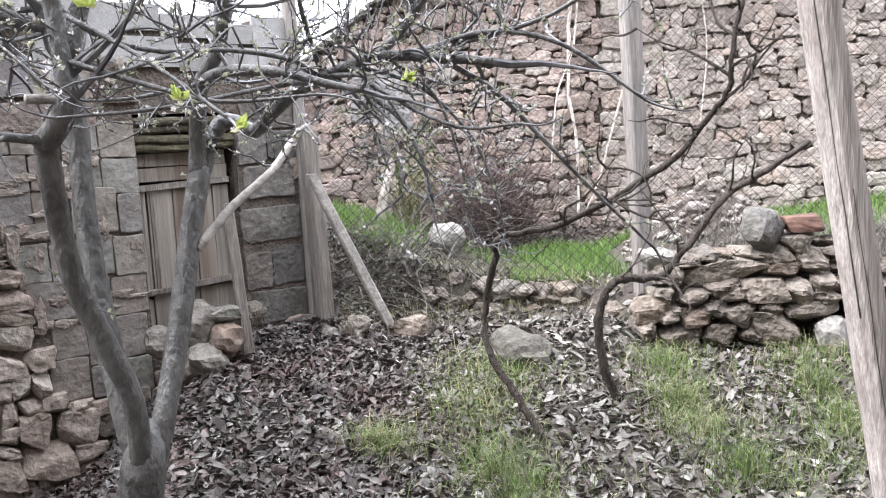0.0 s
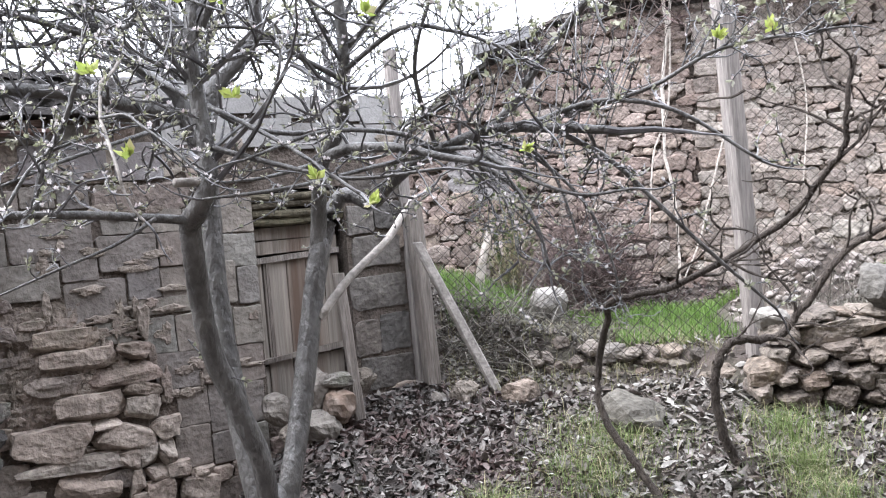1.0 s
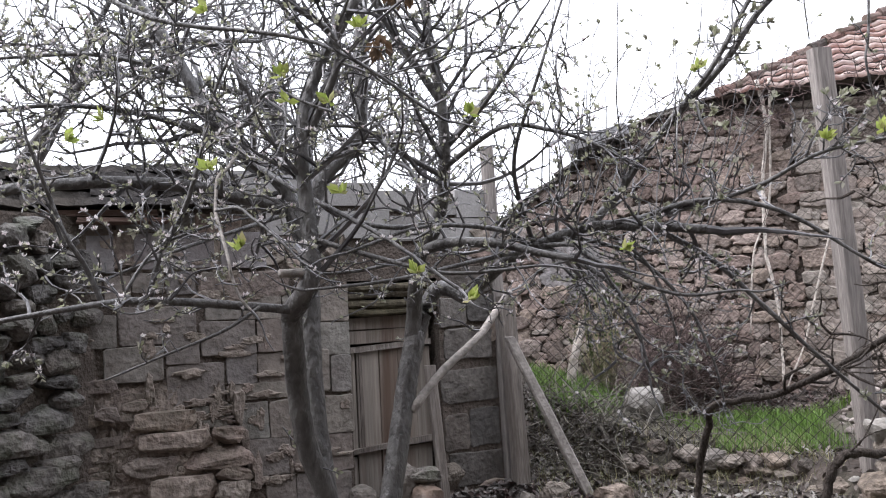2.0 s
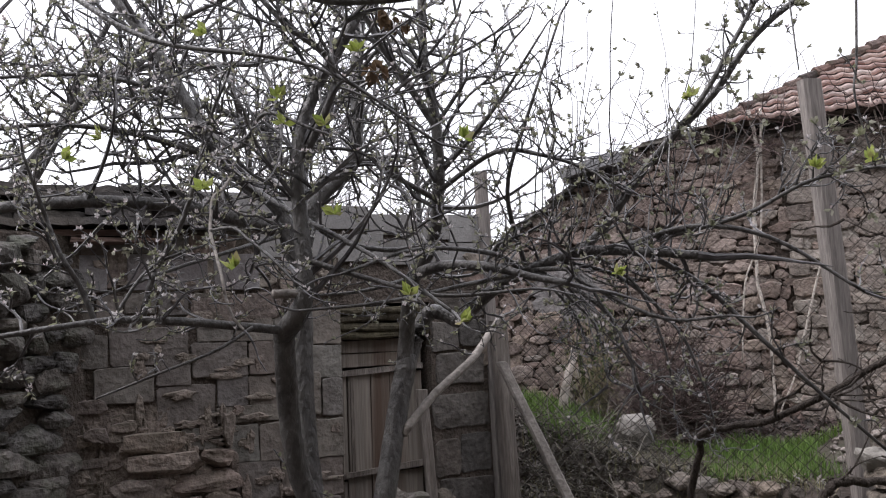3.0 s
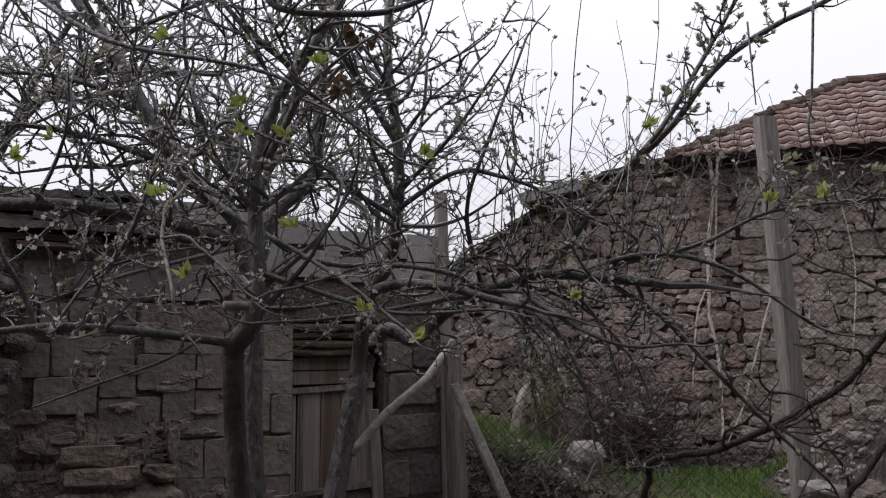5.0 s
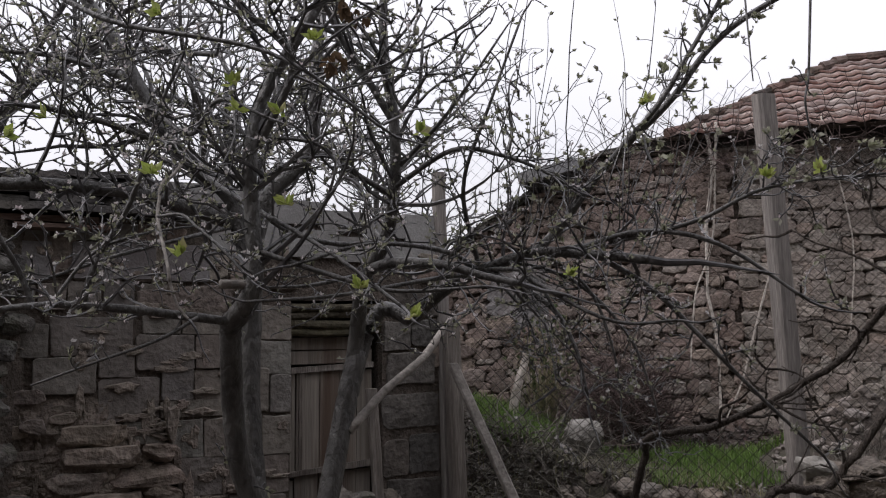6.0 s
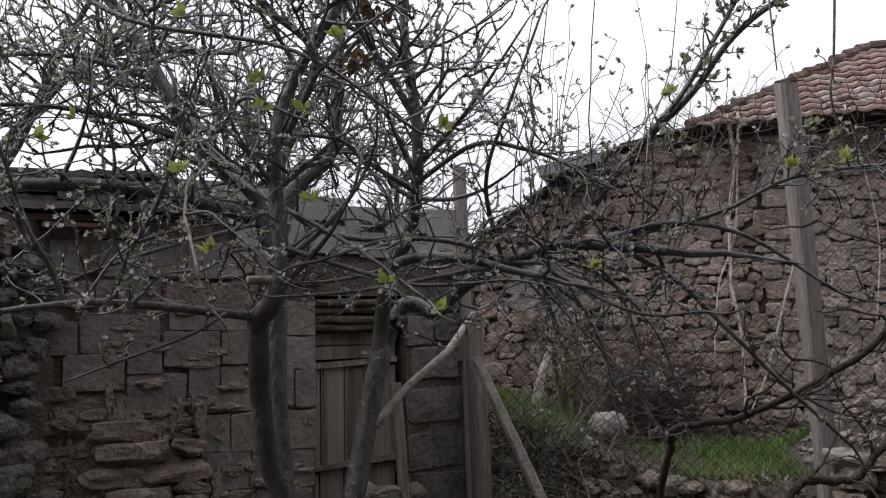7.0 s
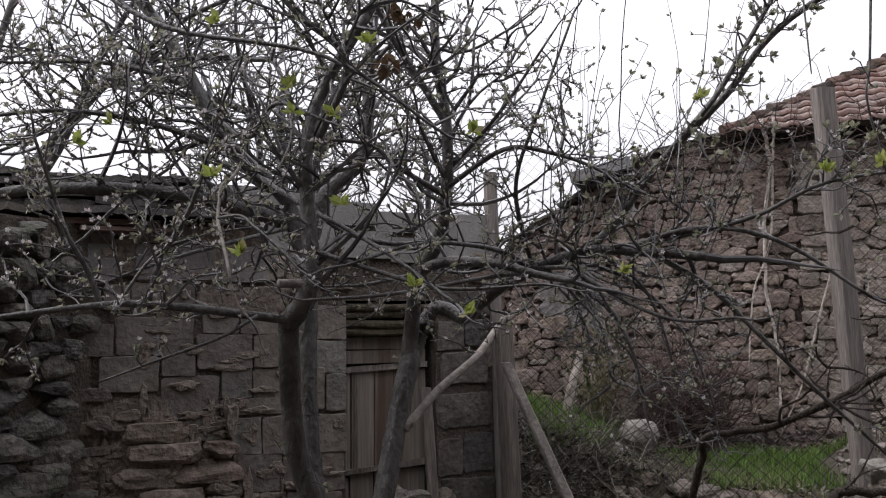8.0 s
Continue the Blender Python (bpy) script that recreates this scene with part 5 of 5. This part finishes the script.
part("twiggery", tw, M_TWIG, big)["kind"] = "stuff"
bare_tree((-2.2, 9.8, .3), (-.15, .0), 4.2, .11, 9, "bare tree with thin limbs behind the shed")
bare_tree((-.6, 11.4, .4), (-.05, 0), 4.0, .08, 14, "slender bare tree behind the shed", 5)

# ---- vines ----
rnd = random.Random(41)


def vine(name, pts, r0, r1, label, mat, shoots=0, sides=8):
    base = Vector(pts[0])
    path = smooth_path(pts, 6)
    for i in range(1, len(path) - 1):
        path[i] = path[i] + Vector((rnd.uniform(-1, 1), rnd.uniform(-1, 1), rnd.uniform(-1, 1))) * r0 * .25
    v = empty(name, label, "vine", base, name.replace("_", " ") + " stems")
    q = Soup()
    tube(q, [p - base for p in path], r0, r1, sides, .14, rnd)
    part("stem", q, mat, v, "", True)
    if shoots:
        tw, bu, fl = Soup(), Soup(), Soup()
        sprout(tw, bu, fl, path, r1, rnd, shoots, .5, 2, .1, .1, 0, .4)
        part("side_growth", shift(tw, base), M_VINE, v)["kind"] = "stuff"
    return v


vine("grape_vine", [(1.49, 4.45, -0.35), (1.49, 4.45, -0.15), (1.37, 4.60, 0.12), (1.24, 4.75, 0.37), (1.23, 4.82, 0.62), (1.28, 4.70, 0.97), (1.29, 4.60, 1.10), (1.61, 4.40, 1.19), (1.87, 4.20, 1.36), (2.12, 4.05, 1.55), (2.24, 3.95, 1.75), (2.29, 3.85, 1.88), (2.28, 3.80, 2.09), (2.33, 3.80, 2.30)],
     .026, .012, "dark crooked grape vine rising from the leaf litter", M_VINE, 12)
vine("grape_vine", [(2.13, 4.90, -0.30), (2.13, 4.90, -0.10), (2.02, 4.90, 0.19), (1.99, 4.90, 0.49), (2.06, 4.90, 0.69), (2.17, 4.90, 0.74), (2.43, 4.90, 0.75), (2.58, 4.85, 0.95), (2.82, 4.80, 1.26), (3.00, 4.75, 1.37), (3.31, 4.70, 1.57)],
     .034, .018, "thick dark grape vine bending over the stone pile", M_VINE, 8)
vine("dry_creeper", [(3.24, 9.05, 4.0), (3.34, 9.12, 3.53), (3.25, 9.12, 2.81), (3.24, 9.12, 2.04), (3.32, 9.12, 1.54), (3.33, 9.12, .5)], .025, .014, "pale dry creeper hanging down the house wall", M_PALEVINE, 3, 6)
vine("dry_creeper", [(3.36, 9.0, 4.0), (3.37, 9.1, 3.52), (3.30, 9.1, 2.62), (3.09, 9.1, 2.04), (3.01, 9.15, 1.17)], .016, .009, "thin pale creeper on the house wall", M_PALEVINE, 2, 6)
vine("dry_creeper", [(3.95, 9.0, 2.4), (3.68, 9.0, 1.54), (3.53, 9.0, 1.05), (3.31, 9.08, .5)], .013, .008, "thin pale creeper slanting on the house wall", M_PALEVINE, 0, 6)
vine("dry_creeper", [(4.45, 8.75, 4.0), (4.70, 8.8, 3.02), (4.76, 8.8, 2.39), (4.67, 8.8, 1.54)], .011, .007, "thin pale creeper on the house wall", M_PALEVINE, 3, 6)

q = Soup()
for k in range(210):
    u = rnd.uniform(1.9, 5.8)
    p = HOUSE @ Vector((u, -.3 + rnd.uniform(-.15, .15), min(head(u) + .05, 3.95) + rnd.uniform(-.4, .1)))
    w = wander(p, Vector((rnd.uniform(-1, 1), -.2, rnd.uniform(-.6, .8))), rnd.uniform(.3, .9), 7, rnd, .4, -.02)
    tube(q, w, .006, .003, 4, 0, rnd, False)
tagged(part("eave_creeper", q, M_BRUSH), "tangle of thin dry creeper along the house eave", "vine", kind="stuff")

# ---- brush, shrub and stump on the terrace ----
rnd = random.Random(51)
q = Soup()
for k in range(1050):
    c = Vector((2.18 + rnd.gauss(0, .26), 8.9 + rnd.gauss(0, .28), .42 + abs(rnd.gauss(0, .4))))
    w = wander(c, Vector((rnd.uniform(-1, 1), rnd.uniform(-1, 1), rnd.uniform(-.3, .7))), rnd.uniform(.3, .8), 4, rnd, .3)
    tube(q, w, .006, .002, 3, 0, rnd, False)
brush = part("brush_heap", q, M_BRUSH)
tagged(brush, "tangled heap of dry reddish brushwood by the house", "brushwood", kind="stuff")
q = Soup()
for k in range(330):
    c = Vector((1.2 + rnd.gauss(0, .42), 7.45 + rnd.gauss(0, .32), 0))
    if abs(c.x - .197 * c.y) < .2 and c.y < 7.7 and rnd.random() < .75:
        continue
    c.z = ground_z(c.x, c.y) + rnd.uniform(0, .12)
    w = wander(c, Vector((rnd.uniform(-1, 1), rnd.uniform(-1, 1), rnd.uniform(-.1, .8))), rnd.uniform(.25, .75), 5, rnd, .4, -.06)
    tube(q, w, .005, .002, 3, 0, rnd, False)
bramble = part("bramble", q, M_STRAW)
tagged(bramble, "grey dead bramble stems along the fence", "bramble", kind="stuff")
shrub = empty("shrub", "straggly half-dry shrub with green leaves against the house wall", "shrub", (1.42, 9.5, .7))
q, lv = Soup(), Soup()
for k in range(40):
    w = wander(Vector((rnd.uniform(-.1, .1), 0, -.1)), Vector((rnd.uniform(-.5, .5), rnd.uniform(-.3, .3), 1)), rnd.uniform(.6, 1.35), 8, rnd, .2, .05)
    tube(q, w, .008, .002, 4, 0, rnd, False)
    for i in range(4, 9):
        if rnd.random() < .6:
            leaf_tuft(lv, w[i], AX, .05, 7, rnd)
for k in range(60):
    w = wander(Vector((rnd.gauss(0, .16), rnd.uniform(-.25, .15), rnd.uniform(-.1, .4))), Vector((rnd.uniform(-.7, .7), rnd.uniform(-.4, .4), 1)), rnd.uniform(.3, .8), 6, rnd, .3, -.03)
    tube(q, w, .004, .002, 3, 0, rnd, False)
part("stem_growth", q, M_DRYGRASS, shrub)["kind"] = "stuff"
part("leaves", lv, M_SHRUB, shrub)["kind"] = "stuff"
q = Soup()
tube(q, smooth_path([(1.0, 9.3, .5), (1.05, 9.3, .9), (1.12, 9.3, 1.15), (1.2, 9.3, 1.42)], 5), .055, .04, 9, .2, rnd)
tagged(part("broken_stump", q, M_PALEVINE), "broken pale bleached trunk on the terrace", "stump")

# ---- wire fence ----
fence = empty("wire_fence", "sagging diamond-mesh wire fence between the posts", "fence")


def mesh_panel(a, b, z0, z1, cell=.085, sag=.05, wire=.0025):
    q = Soup()
    a, b = Vector(a), Vector(b)
    ln = (b - a).length
    n = int(ln / cell)
    rows = int((z1(0) - z0(0)) / cell) + 1
    for i in range(-rows, n + 1):
        for sgn in (1, -1):
            pts = []
            for j in range(rows + 1):
                u = (i + (j if sgn > 0 else rows - j)) * cell
                if 0 <= u <= ln:
                    f = u / ln
                    p = a.lerp(b, f)
                    z = z0(f) + j * cell - sag * math.sin(math.pi * f)
                    pts.append(Vector((p.x, p.y + .03 * noise.noise((u * 2, z * 2, 0)), z + .022 * noise.noise((u * 3, z * 3, 5)))))
            if len(pts) > 1:
                tube(q, pts, wire, wire, 3, 0, rnd, False)
    return q


part("mesh_panel", mesh_panel((.42, 6.95, 0), (2.82, 6.5, 0), lambda f: .38 - .06 * f, lambda f: 1.75, .105), M_WIRE, fence)
part("mesh_panel", mesh_panel((.42, 6.9, 0), (2.82, 6.45, 0), lambda f: 1.3 + .42 * f, lambda f: 3.2, .11, .02, .0013), M_WIRE, fence, "thin upper netting")
part("mesh_panel", mesh_panel((2.95, 6.3, 0), (6.5, 4.9, 0), lambda f: .75 + .2 * f, lambda f: 3.0, .085, .05, .0022), M_WIRE, fence)

# ---- leaf litter and grass ----
rng = np.random.default_rng(7)


def shed_side(x, y):
    return (x + 2.63) * .469 - (y - 5.47) * .883


def litter(n, xr, yr, size, weight):
    s = Soup()
    k = 0
    while k < n:
        x, y = rng.uniform(*xr), rng.uniform(*yr)
        if rng.random() > weight(x, y) or (x < .35 and shed_side(x, y) < .05):
            continue
        k += 1
        z = ground_z(x, y) + rng.uniform(.004, .035)
        L = size * rng.uniform(.4, 1.0) * (1.5 if rng.random() < .15 else 1)
        w = L * rng.uniform(.26, .52)
        m = Euler((rng.normal(0, .55), rng.normal(0, .55), rng.uniform(0, 6.28))).to_matrix()
        c = rng.uniform(-.25, .6) * L * .8
        e, tw = rng.uniform(-.5, .5) * L, rng.uniform(-.9, .9)
        pts = []
        for f, g in ((-.5, .04), (-.28, .75), (-.02, 1.0), (.24, .72), (.5, .03)):
            for h in (-.5, 0, .5):
                a = tw * f
                pts.append((f * L, h * w * g * math.cos(a), e * f * f + abs(h) * c * g + h * w * g * math.sin(a)))
        s.add([m @ Vector(p) + Vector((x, y, z)) for p in pts], [(3 * i + j, 3 * i + j + 1, 3 * i + j + 4, 3 * i + j + 3) for i in range(4) for j in (0, 1)])
    return s


tagged(part("leaf_litter", litter(20500, (-2.4, 1.5), (1.8, 7.3), .098, lambda x, y: step(1.8, 3.5, y + .3 * math.sin(3 * x)) * step(1.5, .6, x + .12 * math.sin(9 * y)) * (1 if y < float(np.interp(x, EDGE_X, EDGE_Y)) else .12)), M_DARKLEAF, smooth=True), "thick carpet of curled dark dead leaves", "leaf litter", kind="stuff")
tagged(part("leaf_litter", litter(19000, (.3, 5.4), (.9, 7.2), .095, lambda x, y: (.35 if y > 6.45 else 1) * step(.9, 2.7, y + .3 * math.sin(2.3 * x)) * step(5.4, 4.2, x) * step(.3, 1.2, x) * (1 if y < float(np.interp(x, EDGE_X, EDGE_Y)) else .3)), M_LEAF, smooth=True), "scattered pale dead leaves among the grass", "leaf litter", kind="stuff")

tagged(part("leaf_litter", litter(2600, (1.8, 6.0), (8.2, 9.7), .09, lambda x, y: step(8.2, 8.7, y)), M_DARKLEAF, smooth=True), "dark dead leaves at the foot of the house wall", "leaf litter", kind="stuff")
tagged(part("leaf_litter", litter(4200, (.4, 2.9), (6.75, 8.3), .09, lambda x, y: step(8.4, 7.2, y + .5 * (x - 1.2)) * (.12 if x > 1.3 and y < 7.05 else 1)), M_LEAF, smooth=True), "pale dead leaves strewn over the bank", "leaf litter", kind="stuff")


def blades(n, place, height, width, lean):
    s = Soup()
    for _ in range(n):
        x, y = place()
        z = ground_z(x, y) - .01
        h, a = height * rng.uniform(.4, 1.2), rng.uniform(0, 6.28)
        d = Vector((math.cos(a), math.sin(a), 0))
        o = Vector((-d.y, d.x, 0)) * width * rng.uniform(.6, 1.2)
        b = rng.uniform(.1, 1) * lean
        p = Vector((x, y, z))
        m = p + AX * h * .55 + d * h * b * .35
        t = p + AX * h * (.95 - .3 * b) + d * h * b
        s.add([p - o, p + o, m + o * .7, m - o * .7, t], [(0, 1, 2, 3), (3, 2, 4)])
    return s


def clumps(centres, spread):
    def place():
        x, y, r = centres[rng.integers(len(centres))]
        return x + rng.normal(0, r * spread), y + rng.normal(0, r * spread)
    return place


def lawn():
    while True:
        x, y = rng.uniform(.5, 8.0), rng.uniform(6.95, 9.8)
        bare = ((x - 1.62) / .42) ** 2 + ((y - 7.5) / .75) ** 2 < 1 + .4 * noise.noise((x * 4, y * 4, 2))
        if y > float(np.interp(x, EDGE_X, EDGE_Y)) + .08 and not bare and not (x < 1.7 and y < 7.45) and not (x > 1.9 and y > 8.45 + .3 * noise.noise((x * 2, 0, 3))) and not ((x - 4.05) / .95) ** 2 + ((y - 7.4) / .95) ** 2 < 1 and rng.random() < .75 + .5 * noise.noise((x * 2.5, y * 2.5, 7)):
            return x, y


tagged(part("grass", blades(15000, lawn, .16, .005, .6), M_GRASS), "fresh green grass on the terrace by the house", "grass", kind="stuff")
tufts = [(1.3, 5.25, .2), (1.45, 5.5, .16), (1.15, 4.9, .13), (1.12, 4.35, .14), (1.15, 3.95, .18), (2.68, 5.35, .17), (2.5, 4.8, .11), (2.42, 4.4, .1), (3.5, 4.9, .18), (3.75, 5.3, .12), (2.5, 3.9, .2), (3.05, 4.1, .22), (3.5, 4.2, .2), (.55, 4.6, .08)]
tagged(part("grass", blades(4300, clumps(tufts, 1.15), .19, .0026, 1.3), M_TUFT), "tufts of green grass in the leaf litter", "grass", kind="stuff")
bright = [(1.15, 4.15, .1), (1.2, 3.9, .1), (2.6, 5.2, .1), (2.5, 4.75, .07), (3.45, 4.75, .08), (3.3, 4.3, .1), (2.45, 3.95, .1)]
tagged(part("grass", blades(1100, clumps(bright, .8), .24, .003, .9), M_TUFT), "bright green clumps of young grass", "grass", kind="stuff")
spread = lambda: (rng.uniform(.9, 4.6), rng.uniform(2.4, 5.4))
tagged(part("herbs", blades(7000, spread, .05, .007, 1.4), M_HERB), "low grey-green weeds among the dead leaves", "weeds", kind="stuff")
tagged(part("dry_grass", blades(2600, clumps(tufts, 1.5), .22, .0022, 1.3), M_DRYGRASS), "dry straw-coloured grass among the tufts", "grass", kind="stuff")
rim = lambda: (rng.uniform(.4, 2.8), rng.normal(7.0, .35))
tagged(part("dry_grass", blades(1700, rim, .17, .003, 1.3), M_DRYGRASS), "dry grass and stalks hanging over the terrace edge", "grass", kind="stuff")
mound = lambda: (rng.uniform(3.0, 6.0), rng.normal(6.5, .3))
tagged(part("dry_grass", blades(5000, mound, .34, .003, 1.2), M_STRAW), "pale dry weeds on the terrace behind the stone pile", "weeds", kind="stuff")

# a few yellow flowers in the grass
M_YELLOW = material("yellow_petal", [(.62, .48, .14), (.68, .56, .22)], grain=20, bump=0, dirt_amount=0)
for x, y in ((2.52, 3.55), (2.47, 3.44)):
    fl = empty("dandelion", "small yellow dandelion in the grass", "flower", (x, y, ground_z(x, y)), "dandelions in the grass")
    q = Soup()
    tube(q, [Vector((0, 0, 0)), Vector((.005, 0, .06)), Vector((.01, 0, .11))], .002, .002, 5, 0, rnd)
    part("stalk", q, M_TUFT, fl)
    q = Soup()
    for k in range(14):
        w = k * 2.4
        d = Vector((math.cos(w), math.sin(w), .5))
        e = Vector((-math.sin(w), math.cos(w), 0)) * .004
        p = Vector((.01, 0, .11))
        q.add([p, p + d * .016 + e, p + d * .02, p + d * .016 - e], [(0, 1, 2, 3)])
    part("bloom", q, M_YELLOW, fl, "yellow bloom")

# ---- unseen walls behind and beside the camera, added to hold back sky light ----
rnd = random.Random(61)
for nm, m, ln in (("wall_south", pose(-9, -2.5, 0), 19), ("wall_side", pose(7.2, -3, 0, 0, 0, 90), 7)):
    q = Soup()
    box(q, 0, ln, -.25, .25, -1, 8.0, .03, rnd)
    ob = part(nm, q, M_HMORTAR)
    ob.matrix_world = m
    tagged(ob, "plain tall wall, unseen, added to hold back sky light", "wall", kind="structure")

slope = lambda: (rng.uniform(.35, 1.9), rng.uniform(6.9, 7.8))
tagged(part("dry_grass", blades(1500, slope, .16, .003, 1.4), M_STRAW), "grey dead stalks covering the bank by the fence", "grass", kind="stuff")
